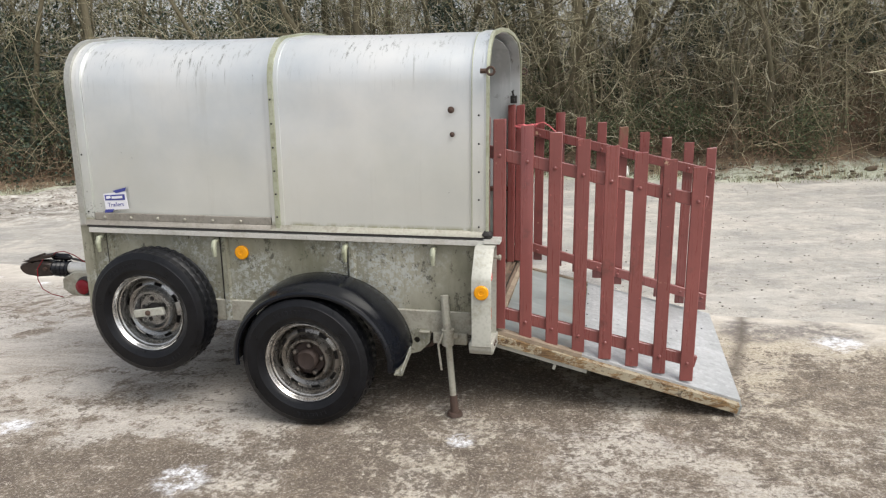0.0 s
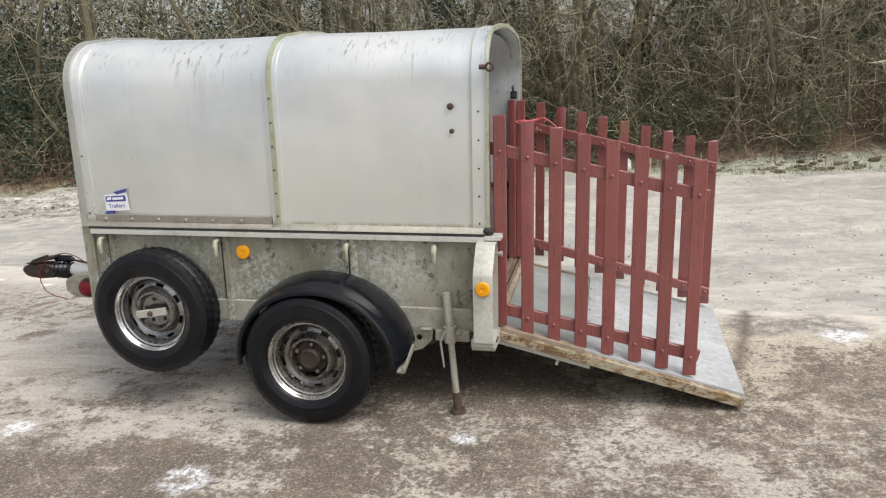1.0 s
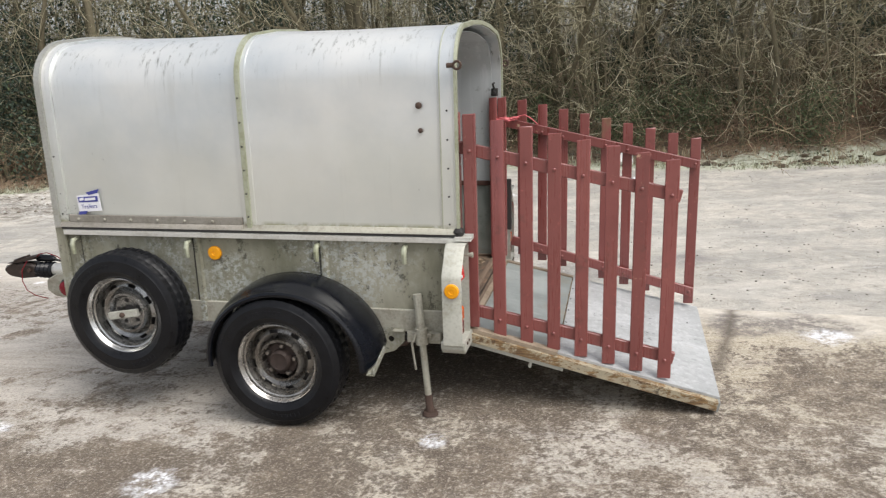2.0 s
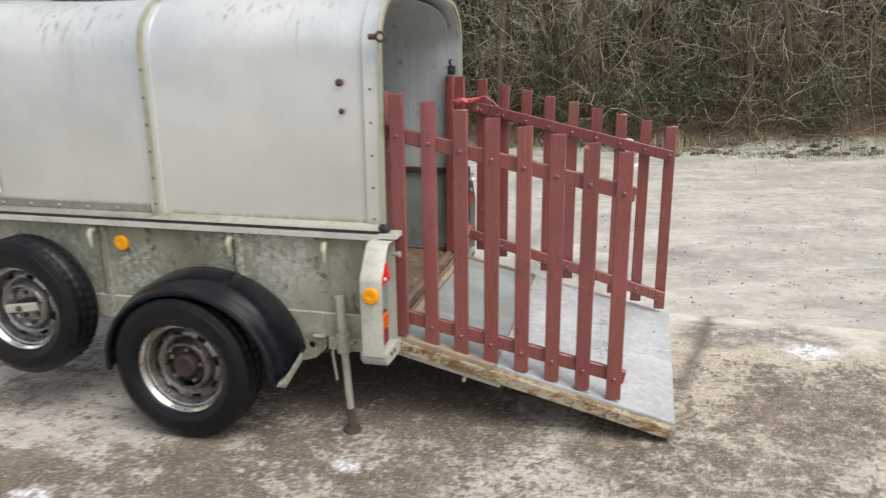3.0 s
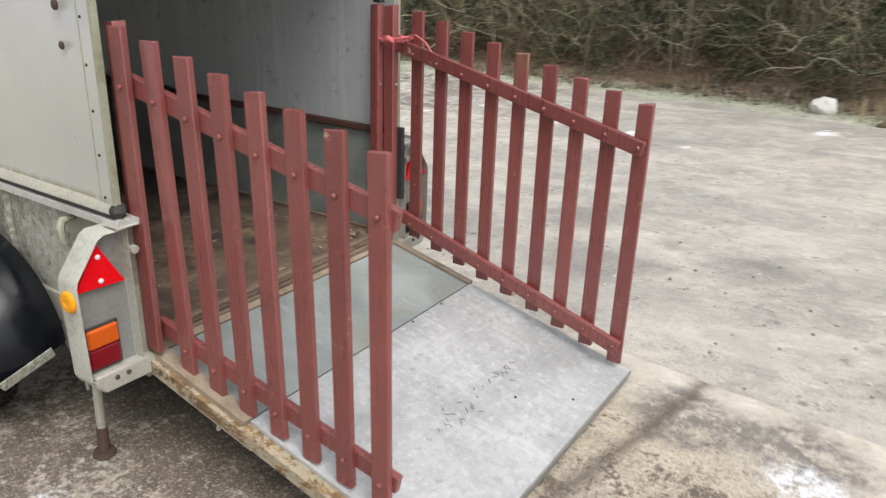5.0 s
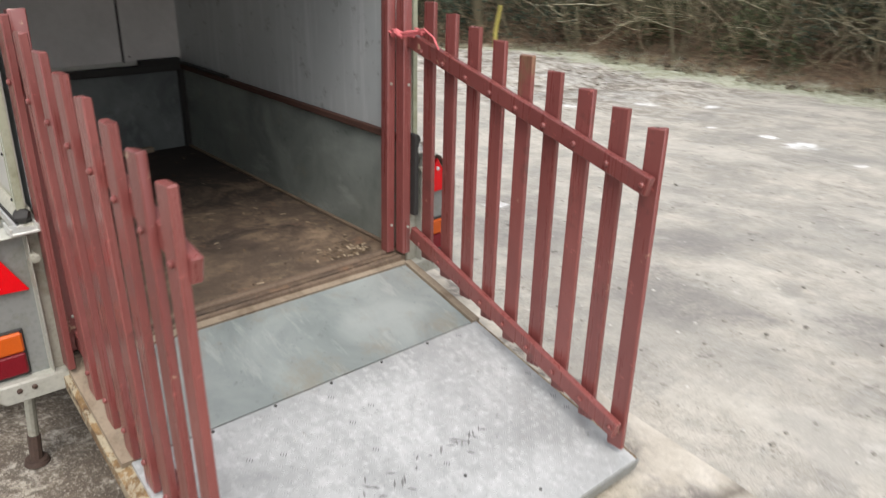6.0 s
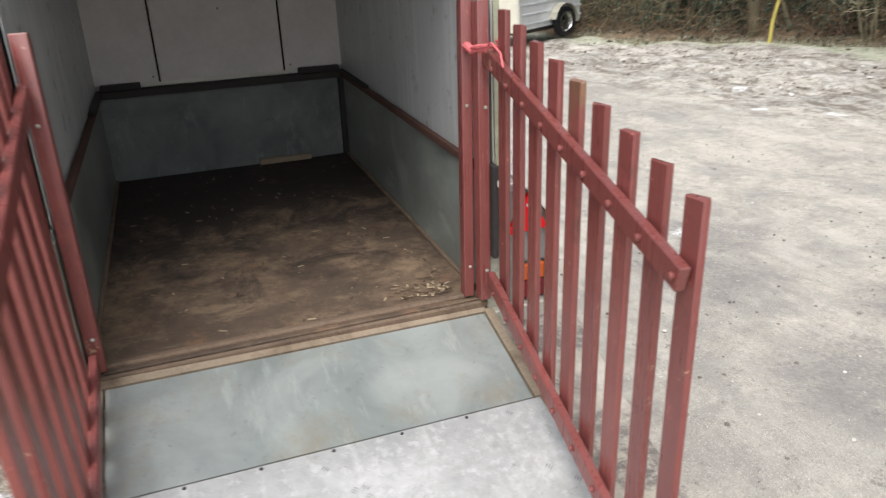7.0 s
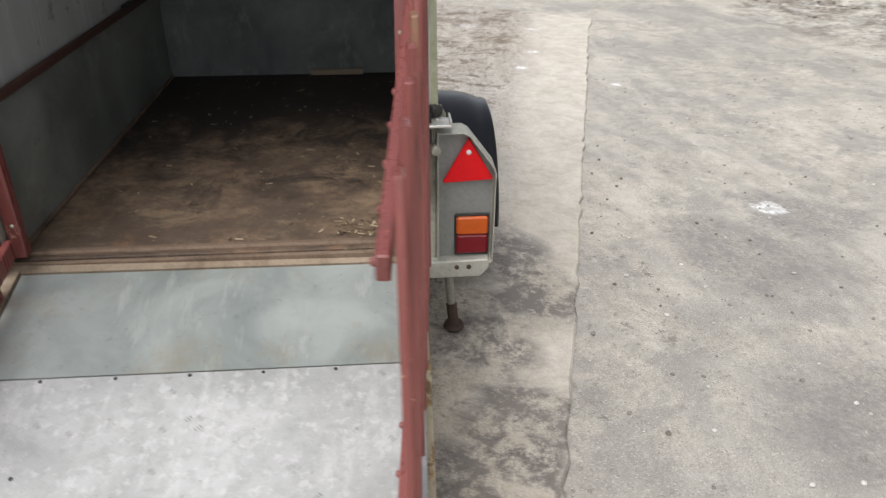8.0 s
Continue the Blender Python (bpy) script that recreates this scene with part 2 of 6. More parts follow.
    edge = k.math("ADD", k.math("SUBTRACT", k.axis(1), k.math("MULTIPLY", foot, 4.0)), k.math("ADD", k.math("MULTIPLY", k.noise(0.9, 7, 0.75), 1.3), k.math("ADD", k.math("MULTIPLY", k.noise(5.5, 9, 0.8, shift=(2, 2, 0)), 0.9), 1.8)))
    c = k.mix(k.ramp(k.math("MULTIPLY", edge, 0.05), (0.497, 0.0), (0.507, 0.75)), c, k.mix(k.ramp(small, (0.38, 0.0), (0.6, 1.0)), (0.25, 0.27, 0.165), (0.58, 0.605, 0.49)))
    litter = k.mix(k.ramp(k.noise(9, 8, 0.8), (0.35, 0.0), (0.65, 1.0)), (0.075, 0.054, 0.035), (0.29, 0.205, 0.13))
    c = k.mix(k.ramp(k.math("MULTIPLY", edge, 0.05), (0.537, 0.0), (0.545, 1.0)), c, litter)
    k.colour(c)
    k.bump(k.math("ADD", k.math("MULTIPLY", small, 0.5), k.math("ADD", k.math("MULTIPLY", fine, 0.4), k.math("MULTIPLY", grit, 0.25))), 0.7, 0.016)
    return m


def make_skin(name, dark=1.0, algae=True):
    """Weathered plain aluminium sheet."""
    m = material(name, 0.36, 0.45)
    k = Nodes(m)
    streak = k.noise(3.0, 5, 0.6, stretch=(5, 5, 0.35), shift=(4.3, 2.1, 7.7))
    cloud = k.noise(1.6, 5, 0.55, shift=(9.2, 4.6, 2.4))
    fine = k.noise(60, 4, 0.7)
    # bluish and cream blotches: the sky's reflection put into the sheet's colour
    c = k.mix(k.ramp(cloud, (0.36, 0.0), (0.64, 1.0)), tuple(v * dark for v in (0.52, 0.555, 0.575)), tuple(v * dark for v in (0.70, 0.705, 0.69)))
    # a creamier tone is mixed in towards the foot
    film = k.math("ADD", k.math("MULTIPLY", k.axis(2), -0.8), k.math("MULTIPLY", k.noise(2.4, 5, 0.55, shift=(1, 8, 2)), 0.5))
    c = k.mix(k.ramp(k.math("ADD", film, 1.0), (0.10, 0.0), (0.38, 0.5)), c, tuple(v * dark for v in (0.56, 0.555, 0.48)))
    c = k.mix(k.ramp(streak, (0.60, 0.0), (0.74, 0.15)), c, tuple(v * dark for v in (0.36, 0.355, 0.32)))
    if algae:
        drip = k.noise(14, 7, 0.74, stretch=(3.4, 1.2, 0.17), shift=(2, 0, 0))
        high = k.math("MULTIPLY", k.ramp(k.math("SUBTRACT", k.axis(2), 1.0), (0.54, 0.0), (0.70, 1.0)), k.math("MULTIPLY", k.ramp(k.noise(2.6, 3, 0.5, shift=(6, 0, 1)), (0.42, 0.2), (0.58, 1.0)), k.ramp(drip, (0.55, 0.0), (0.65, 0.8))))
        c = k.mix(high, c, (0.15, 0.16, 0.135))
        low = k.math("MULTIPLY", k.ramp(k.math("SUBTRACT", k.axis(2), 0.5), (0.410, 1.0), (0.428, 0.0)), k.ramp(k.noise(16, 7, 0.75), (0.38, 0.0), (0.54, 0.8)))
        c = k.mix(low, c, (0.27, 0.265, 0.15))
    k.colour(c)
    k.rough(k.ramp(k.math("ADD", k.math("MULTIPLY", cloud, 0.6), k.math("MULTIPLY", fine, 0.4)), (0.3, 0.24), (0.7, 0.42)))
    k.bump(k.math("ADD", k.math("MULTIPLY", k.noise(2.2, 3, 0.45, shift=(5.1, 3.3, 8.2)), 1.0), k.math("ADD", k.math("MULTIPLY", k.noise(9, 4, 0.6, shift=(6.7, 1.9, 4.4)), 0.12), k.math("MULTIPLY", fine, 0.02))), 0.4, 0.02)
    return m


def make_steel(name, a, b, stain, rough=0.6, metal=0.4, amount=0.6):
    """Galvanised or painted steel with dirt and rust stains."""
    m = material(name, rough, metal)
    k = Nodes(m)
    spangle = k.ramp(k.cells(70), (0.0, 0.35), (0.6, 0.62))
    cloud = k.noise(3.5, 7, 0.65)
    fine = k.noise(40, 6, 0.75)
    c = k.mix(cloud, a, b)
    c = k.mix(0.3, c, spangle, "OVERLAY")
    c = k.mix(k.ramp(k.noise(6, 8, 0.75, shift=(1, 5, 3)), (0.5, 0.0), (0.68, amount)), c, stain)
    c = k.mix(k.ramp(fine, (0.6, 0.0), (0.75, 0.5)), c, tuple(v * 0.45 for v in stain))
    k.colour(c)
    k.rough(k.ramp(fine, (0.3, rough - 0.1), (0.7, rough + 0.15)))
    k.bump(fine, 0.2, 0.004)
    return m


def make_side():
    """Old galvanised sheet: olive film, bare bluish spangle patches, dark flecks and runs."""
    m = material("side_panel_steel", 0.6, 0.3)
    k = Nodes(m)
    film = k.noise(2.6, 7, 0.65, stretch=(1, 1, 0.6))
    fine = k.noise(45, 5, 0.75)
    fleck = k.noise(22, 7, 0.8, stretch=(1, 1, 0.7), shift=(2, 2, 2))
    c = k.mix(k.ramp(film, (0.34, 0.0), (0.66, 1.0)), (0.18, 0.177, 0.125), (0.375, 0.365, 0.295))
    bare = k.math("MULTIPLY", k.ramp(k.noise(2.2, 5, 0.6, shift=(7, 0, 3)), (0.45, 0.0), (0.56, 1.0)), k.ramp(k.noise(48, 4, 0.7), (0.47, 0.0), (0.56, 0.8)))
    c = k.mix(k.math("MULTIPLY", bare, 0.75), c, (0.53, 0.56, 0.55))
    c = k.mix(k.ramp(fleck, (0.56, 0.0), (0.62, 0.75)), c, (0.05, 0.048, 0.035))
    c = k.mix(k.ramp(k.noise(5, 6, 0.7, stretch=(4, 4, 0.25)), (0.54, 0.0), (0.68, 0.45)), c, (0.13, 0.125, 0.075))
    c = k.mix(k.ramp(fine, (0.58, 0.0), (0.72, 0.4)), c, (0.11, 0.105, 0.07))
    k.colour(c)
    k.bump(fine, 0.25, 0.004)
    return m


def make_sheet(name, a, b, pale, rough, metal, soiled=0.0):
    """Ramp sheet: cloudy, with wiped streaks, pale scuffs, faint rust and trodden dirt."""
    m = material(name, rough, metal)
    k = Nodes(m)
    cloud = k.noise(3.2, 6, 0.6, distortion=0.6)
    wipe = k.noise(5, 7, 0.7, stretch=(0.5, 2.2, 1), shift=(1, 4, 0))
    fine = k.noise(38, 6, 0.75)
    c = k.mix(k.ramp(cloud, (0.35, 0.0), (0.65, 1.0)), a, b)
    c = k.mix(k.ramp(wipe, (0.56, 0.0), (0.66, 0.4)), c, pale)
    c = k.mix(k.ramp(k.noise(9, 8, 0.8, shift=(6, 1, 0)), (0.60, 0.0), (0.68, 0.6)), c, tuple(v * 0.62 for v in a))
    c = k.mix(k.ramp(k.noise(4, 7, 0.75, shift=(2, 9, 0)), (0.64 - soiled, 0.0), (0.72 - soiled * 0.5, 0.45)), c, (0.30, 0.255, 0.18))
    c = k.mix(k.ramp(fine, (0.62, 0.0), (0.70, 0.55)), c, tuple(v * 0.45 for v in a))
    k.colour(c)
    k.rough(k.ramp(cloud, (0.3, rough - 0.08), (0.7, rough + 0.15)))
    k.bump(k.mix(0.7, cloud, fine), 0.12, 0.006)
    return m


def make_tread():
    m = make_sheet("tread_plate", (0.34, 0.35, 0.352), (0.47, 0.48, 0.485), (0.61, 0.62, 0.625), 0.55, 0.2)
    k = Nodes(m)
    plain = k.b.inputs["Base Color"].links[0].from_socket
    c = k.mix(k.ramp(k.noise(26, 5, 0.7, shift=(7, 7, 0)), (0.48, 0.0), (0.60, 0.35)), plain, (0.28, 0.29, 0.29))
    c = k.mix(k.ramp(k.noise(30, 5, 0.7, shift=(1, 2, 0)), (0.54, 0.0), (0.64, 0.4)), c, (0.62, 0.63, 0.635))
    k.colour(k.mix(k.ramp(k.noise(13, 9, 0.8, shift=(4, 9, 0)), (0.62, 0.0), (0.66, 0.6)), c, (0.19, 0.18, 0.16)))
    return m


def make_paint(name, a, b, chip, rough=0.6, worn=0.0):
    """Brush paint on old timber, with grain and bare chips."""
    m = material(name, rough)
    k = Nodes(m)
    grain = k.noise(18, 6, 0.7, stretch=(3, 3, 0.12))
    fine = k.noise(70, 4, 0.7)
    c = k.mix(k.noise(4, 5, 0.6), a, b)
    c = k.mix(k.math("MULTIPLY", k.random(), 0.35), c, tuple(v * 0.72 for v in a))
    c = k.mix(k.ramp(grain, (0.58, 0.0), (0.75, 0.45)), c, tuple(v * 0.6 for v in a))
    # a worn slat has lost its paint towards the top
    bare = k.math("ADD", k.math("SUBTRACT", k.axis(2), 1.0), k.math("MULTIPLY", k.math("SUBTRACT", k.noise(9, 8, 0.78, stretch=(2, 2, 0.5), shift=(1, 4, 4)), 0.5), 1.1))
    bare = k.ramp(bare, (0.19, 0.0), (0.30, worn))
    c = k.mix(bare, c, k.mix(k.ramp(grain, (0.4, 0.0), (0.65, 1.0)), (0.11, 0.062, 0.036), (0.30, 0.19, 0.11)))
    flake = k.math("ADD", k.noise(11, 8, 0.8, shift=(3, 3, 3)), k.math("MULTIPLY", k.random(), 0.05))
    c = k.mix(k.ramp(flake, (0.672, 0.0), (0.70, 0.85)), c, chip)
    c = k.mix(k.ramp(k.noise(26, 8, 0.82, shift=(6, 1, 3)), (0.615, 0.0), (0.655, 0.6)), c, tuple(v * 1.9 for v in b))
    c = k.mix(k.ramp(k.noise(7, 7, 0.75, shift=(2, 9, 3)), (0.58, 0.0), (0.68, 0.45)), c, (0.06, 0.034, 0.028))
    k.colour(c)
    k.b.inputs["Specular IOR Level"].default_value = 0.65
    k.rough(k.ramp(grain, (0.35, rough - 0.05), (0.7, rough + 0.2)))
    k.bump(k.mix(0.5, grain, fine), 0.3, 0.003)
    return m


def make_plain(name, colour, rough, metal=0.0, vary=0.35, scale=12, bump=0.15, gloss=0.5):
    m = material(name, rough, metal)
    m.node_tree.nodes["Principled BSDF"].inputs["Specular IOR Level"].default_value = gloss
    k = Nodes(m)
    n = k.noise(scale, 7, 0.7)
    f = k.noise(scale * 7, 4, 0.7)
    k.colour(k.mix(k.ramp(k.math("ADD", k.math("MULTIPLY", n, 0.7), k.math("MULTIPLY", f, 0.3)), (0.3, 0.0), (0.7, 1.0)), tuple(v * (1 - vary) for v in colour), tuple(min(1, v * (1 + vary)) for v in colour)))
    k.rough(k.ramp(n, (0.3, max(0.03, rough - 0.1)), (0.7, min(1, rough + 0.12))))
    k.bump(f, bump, 0.003)
    return m


def make_lining():
    """Dull blue-grey inner sheet with runs of condensation and mould."""
    m = material("inner_sheet", 0.5, 0.3)
    k = Nodes(m)
    runs = k.noise(5, 8, 0.72, stretch=(4, 4, 0.22))
    cloud = k.noise(2.2, 6, 0.6)
    c = k.mix(cloud, (0.43, 0.46, 0.47), (0.60, 0.63, 0.635))
    c = k.mix(k.ramp(runs, (0.50, 0.0), (0.62, 0.6)), c, (0.66, 0.675, 0.69))
    c = k.mix(k.ramp(k.noise(9, 8, 0.78, shift=(4, 2, 1)), (0.58, 0.0), (0.66, 0.6)), c, (0.10, 0.105, 0.10))
    k.colour(c)
    k.bump(runs, 0.15, 0.004)
    return m


def make_edge():
    """Old ramp timber: cream paint left in flakes on rusty brown wood."""
    m = material("ramp_edge", 0.85)
    k = Nodes(m)
    flake = k.noise(15, 10, 0.8, stretch=(0.8, 1.2, 1.5), distortion=0.4)
    grain = k.noise(30, 7, 0.75, stretch=(0.25, 0.6, 2.0))
    c = k.mix(k.ramp(grain, (0.36, 0.0), (0.62, 1.0)), (0.075, 0.042, 0.022), (0.27, 0.17, 0.075))
    c = k.mix(k.ramp(flake, (0.485, 0.0), (0.52, 0.85)), c, k.mix(grain, (0.26, 0.225, 0.15), (0.47, 0.425, 0.32)))
    c = k.mix(k.ramp(k.noise(22, 8, 0.8, shift=(3, 3, 3)), (0.58, 0.0), (0.63, 0.85)), c, (0.05, 0.032, 0.022))
    k.colour(c)
    k.bump(k.mix(0.5, flake, grain), 0.6, 0.006)
    return m


def make_floor():
    m = material("trailer_floor", 0.75)
    k = Nodes(m)
    grain = k.noise(6, 9, 0.78, stretch=(1.6, 1.2, 1))
    patch = k.noise(2.4, 6, 0.65, distortion=0.5)
    c = k.mix(k.ramp(grain, (0.35, 0.0), (0.68, 1.0)), (0.065, 0.044, 0.032), (0.27, 0.19, 0.125))
    c = k.mix(k.ramp(patch, (0.42, 0.8), (0.6, 0.0)), c, (0.06, 0.043, 0.032))
    c = k.mix(k.ramp(k.noise(5, 8, 0.75, shift=(3, 3, 0)), (0.57, 0.0), (0.66, 0.5)), c, (0.22, 0.115, 0.065))
    scrape = k.noise(4.5, 9, 0.8, stretch=(1.7, 0.75, 1), distortion=0.4, shift=(1, 6, 0))
    c = k.mix(k.ramp(scrape, (0.55, 0.0), (0.64, 0.5)), c, (0.27, 0.20, 0.13))
    c = k.mix(k.ramp(scrape, (0.36, 0.6), (0.44, 0.0)), c, (0.035, 0.025, 0.019))
    c = k.mix(k.ramp(k.noise(26, 6, 0.8), (0.62, 0.0), (0.74, 0.8)), c, (0.46, 0.37, 0.26))
    # old dung trodden in towards the headboard, with that end's dimness painted in
    dung_and_shade = k.math("ADD", k.math("MULTIPLY", k.noise(4, 9, 0.78, distortion=0.5, shift=(8, 1, 0)), 0.6), k.math("MULTIPLY", k.axis(0), -0.125))
    c = k.mix(k.ramp(dung_and_shade, (0.385, 0.0), (0.47, 0.9)), c, (0.017, 0.012, 0.011))
    k.colour(c)
    k.bump(k.mix(0.5, grain, k.noise(40, 5, 0.7)), 0.5, 0.008)
    return m


def make_lens(name, colour):
    m = material(name, 0.25)
    k = Nodes(m)
    k.colour(k.mix(k.noise(30, 4, 0.6), tuple(v * 0.75 for v in colour), colour))
    k.b.inputs["Specular IOR Level"].default_value = 0.3
    k.bump(k.cells(160), 0.2, 0.002)
    return m


def make_bark(name, a, b):
    m = material(name, 0.9)
    k = Nodes(m)
    n = k.noise(7, 7, 0.7, stretch=(2, 2, 0.5))
    c = k.mix(n, a, b)
    c = k.mix(k.ramp(k.noise(2.2, 5, 0.6), (0.55, 0.0), (0.7, 0.6)), c, (0.09, 0.10, 0.045))
    c = k.mix(k.math("MULTIPLY", k.random(), 0.5), c, tuple(v * 0.55 for v in a))
    k.colour(c)
    k.bump(n, 0.6, 0.02)
    return m


def make_twig(name, *shades, skew=1.0):
    """Many small pieces, each of a shade of its own; skew below 1 makes the last shades rarer."""
    m = material(name, 0.9)
    k = Nodes(m)
    r = k.island()
    k.colour(k.ramp(r, *[((i / max(1, len(shades) - 1)) ** skew, s) for i, s in enumerate(shades)]))
    return m


FROST = [(1.83, 0.39, 0.18), (-2.48, -1.08, 0.13), (-1.28, -1.47, 0.15), (-0.14, -1.01, 0.09), (-4.78, 1.86, 0.08), (-5.57, 2.11, 0.12), (-7.0, 1.6, 0.15), (-6.95, 2.36, 0.12)]
ICE = [(-0.87, 6.4, 0.22), (-1.29, 6.57, 0.12), (-0.16, 6.0, 0.10), (-3.3, 7.3, 0.20), (-2.68, 7.84, 0.12), (-1.98, 6.62, 0.10), (-4.6, 6.07, 0.13), (-5.63, 6.68, 0.16), (-4.22, 6.57, 0.13), (-3.86, 6.44, 0.16), (-1.5, 2.7, 0.13), (-4.34, 2.66, 0.07), (1.0, 7.6, 0.2)]
CONCRETE, GRAVEL = make_concrete(), make_gravel()
SKIN = make_skin("canopy_aluminium")
INNER = make_lining()
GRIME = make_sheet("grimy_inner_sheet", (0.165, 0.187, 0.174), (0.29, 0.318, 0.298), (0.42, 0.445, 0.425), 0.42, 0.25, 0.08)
# grimy sheet copied darker: the dim front end is put into its colour
HEAD = make_sheet("dimmed_headboard", (0.095, 0.108, 0.112), (0.18, 0.198, 0.198), (0.28, 0.30, 0.295), 0.5, 0.1)
LINER = make_plain("liner_board", (0.62, 0.60, 0.595), 0.7, 0.0, 0.12, 5)
TRIM = make_steel("galvanised_trim", (0.56, 0.555, 0.52), (0.74, 0.735, 0.70), (0.30, 0.26, 0.18), 0.42, 0.6, 0.45)
MOSSY = make_steel("mossy_trim", (0.31, 0.325, 0.235), (0.46, 0.475, 0.37), (0.20, 0.205, 0.10), 0.5, 0.4, 0.7)
LAMP_PLATE = make_steel("lamp_plate", (0.19, 0.20, 0.195), (0.29, 0.30, 0.29), (0.16, 0.15, 0.09), 0.5, 0.2, 0.5)
FRAME = make_steel("frame_alloy", (0.31, 0.31, 0.285), (0.46, 0.46, 0.43), (0.24, 0.235, 0.16), 0.45, 0.5, 0.5)
SIDE = make_side()
CHASSIS = make_steel("chassis_steel", (0.30, 0.29, 0.24), (0.42, 0.41, 0.35), (0.14, 0.11, 0.07), 0.7, 0.3, 0.7)
PALE = make_steel("pale_lamp_box", (0.33, 0.33, 0.29), (0.49, 0.49, 0.44), (0.20, 0.188, 0.125), 0.55, 0.2, 0.6)
BLACK = make_plain("black_plastic", (0.0035, 0.0043, 0.007), 0.20, 0.0, 0.4, 6, 0.03, 0.34)
FLANGE = make_steel("flange_strip", (0.20, 0.185, 0.16), (0.33, 0.31, 0.27), (0.11, 0.095, 0.065), 0.6, 0.3, 0.6)
RUBBER = make_plain("tyre_rubber", (0.0058, 0.0062, 0.0078), 0.34, 0.0, 0.6, 14, 0.35, 0.26)
SCUFFED = make_plain("scuffed_rubber", (0.013, 0.0135, 0.0155), 0.6, 0.0, 0.6, 30, 0.3, 0.14)
RIM = make_plain("wheel_steel", (0.47, 0.47, 0.46), 0.22, 0.95, 0.22, 10, 0.012)
def make_grimy_rim():
    """Road wheel steel, brake dust and rust thickest round the hub."""
    m = make_plain("grimy_wheel_steel", (0.45, 0.435, 0.41), 0.26, 0.92, 0.35, 12, 0.02)
    k = Nodes(m)
    plain = k.b.inputs["Base Color"].links[0].from_socket
    r = k.math("SQRT", k.math("ADD", k.math("MULTIPLY", k.axis(0), k.axis(0)), k.math("MULTIPLY", k.axis(2), k.axis(2))))
    r = k.math("ADD", r, k.math("MULTIPLY", k.math("SUBTRACT", k.noise(22, 7, 0.75), 0.5), 0.16))
    k.colour(k.mix(k.ramp(k.math("MULTIPLY", r, 5.0), (0.36, 0.6), (0.54, 0.12)), plain, (0.095, 0.068, 0.052)))
    return m


GRIMY_RIM = make_grimy_rim()
HUB = make_plain("grimy_hub", (0.045, 0.031, 0.026), 0.7, 0.3, 0.5, 20)
RUST = make_plain("rusty_iron", (0.085, 0.055, 0.043), 0.8, 0.3, 0.4, 20)
DARK = make_plain("dark_iron", (0.03, 0.028, 0.027), 0.7, 0.2, 0.4, 20)
GREASE = make_plain("greasy_iron", (0.035, 0.024, 0.019), 0.42, 0.3, 0.6, 18, 0.4)
RED_PAINT = make_paint("oxblood_paint", (0.158, 0.042, 0.039), (0.288, 0.088, 0.078), (0.46, 0.32, 0.22), 0.27)
WORN_PAINT = make_paint("worn_oxblood_paint", (0.158, 0.042, 0.039), (0.288, 0.088, 0.078), (0.46, 0.32, 0.22), 0.32, 0.75)
RAMP_EDGE = make_edge()
SMOOTH = make_sheet("smooth_ramp_sheet", (0.25, 0.285, 0.28), (0.38, 0.415, 0.405), (0.52, 0.545, 0.53), 0.4, 0.3, 0.13)
TREAD = make_tread()
TRODDEN = make_sheet("trodden_tread", (0.14, 0.14, 0.14), (0.23, 0.23, 0.23), (0.32, 0.32, 0.32), 0.7, 0.0)
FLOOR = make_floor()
BATTEN = make_steel("ramp_batten", (0.20, 0.155, 0.11), (0.34, 0.28, 0.21), (0.12, 0.08, 0.05), 0.8, 0.0, 0.7)
OLD_WOOD = make_steel("sill_timber", (0.10, 0.068, 0.047), (0.19, 0.138, 0.098), (0.045, 0.029, 0.02), 0.8, 0.0, 0.7)
LEDGE = make_plain("ledge_rust", (0.062, 0.026, 0.018), 0.8, 0.0, 0.4, 9)
RED_LENS, AMBER, DEEP_RED, YELLOW = make_lens("red_reflector", (0.80, 0.002, 0.008)), make_lens("amber_lens", (0.62, 0.11, 0.012)), make_lens("brake_lens", (0.20, 0.008, 0.016)), make_lens("yellow_reflector", (0.86, 0.36, 0.008))
WHITE = make_plain("white_vinyl", (0.72, 0.72, 0.76), 0.4, 0.0, 0.06, 8)
BLUE = make_plain("blue_vinyl", (0.045, 0.055, 0.26), 0.4, 0.0, 0.1, 8)
CORD = make_plain("pink_cord", (0.55, 0.13, 0.14), 0.8, 0.0, 0.25, 60)
BARK = make_bark("bark", (0.065, 0.055, 0.033), (0.25, 0.218, 0.14))
TWIG = make_twig("twigs", (0.06, 0.048, 0.029), (0.19, 0.152, 0.09), (0.41, 0.345, 0.22), (0.68, 0.61, 0.45), skew=0.75)
HAZEL = make_bark("hazel_bark", (0.11, 0.095, 0.057), (0.33, 0.295, 0.20))
SHOOT = make_twig("hazel_shoots", (0.14, 0.125, 0.068), (0.42, 0.38, 0.24), (0.86, 0.81, 0.62))
LIMB = make_twig("limb_bark", (0.062, 0.056, 0.032), (0.22, 0.20, 0.122), (0.54, 0.50, 0.35))
BARKY = make_twig("dark_stems", (0.07, 0.060, 0.036), (0.19, 0.168, 0.105), (0.38, 0.34, 0.23))
DEADSTEM = make_twig("dead_stem", (0.12, 0.09, 0.056), (0.31, 0.245, 0.16), (0.54, 0.46, 0.32))
REDTWIG = make_twig("bramble_stems", (0.07, 0.036, 0.026), (0.20, 0.115, 0.075), (0.36, 0.26, 0.165))
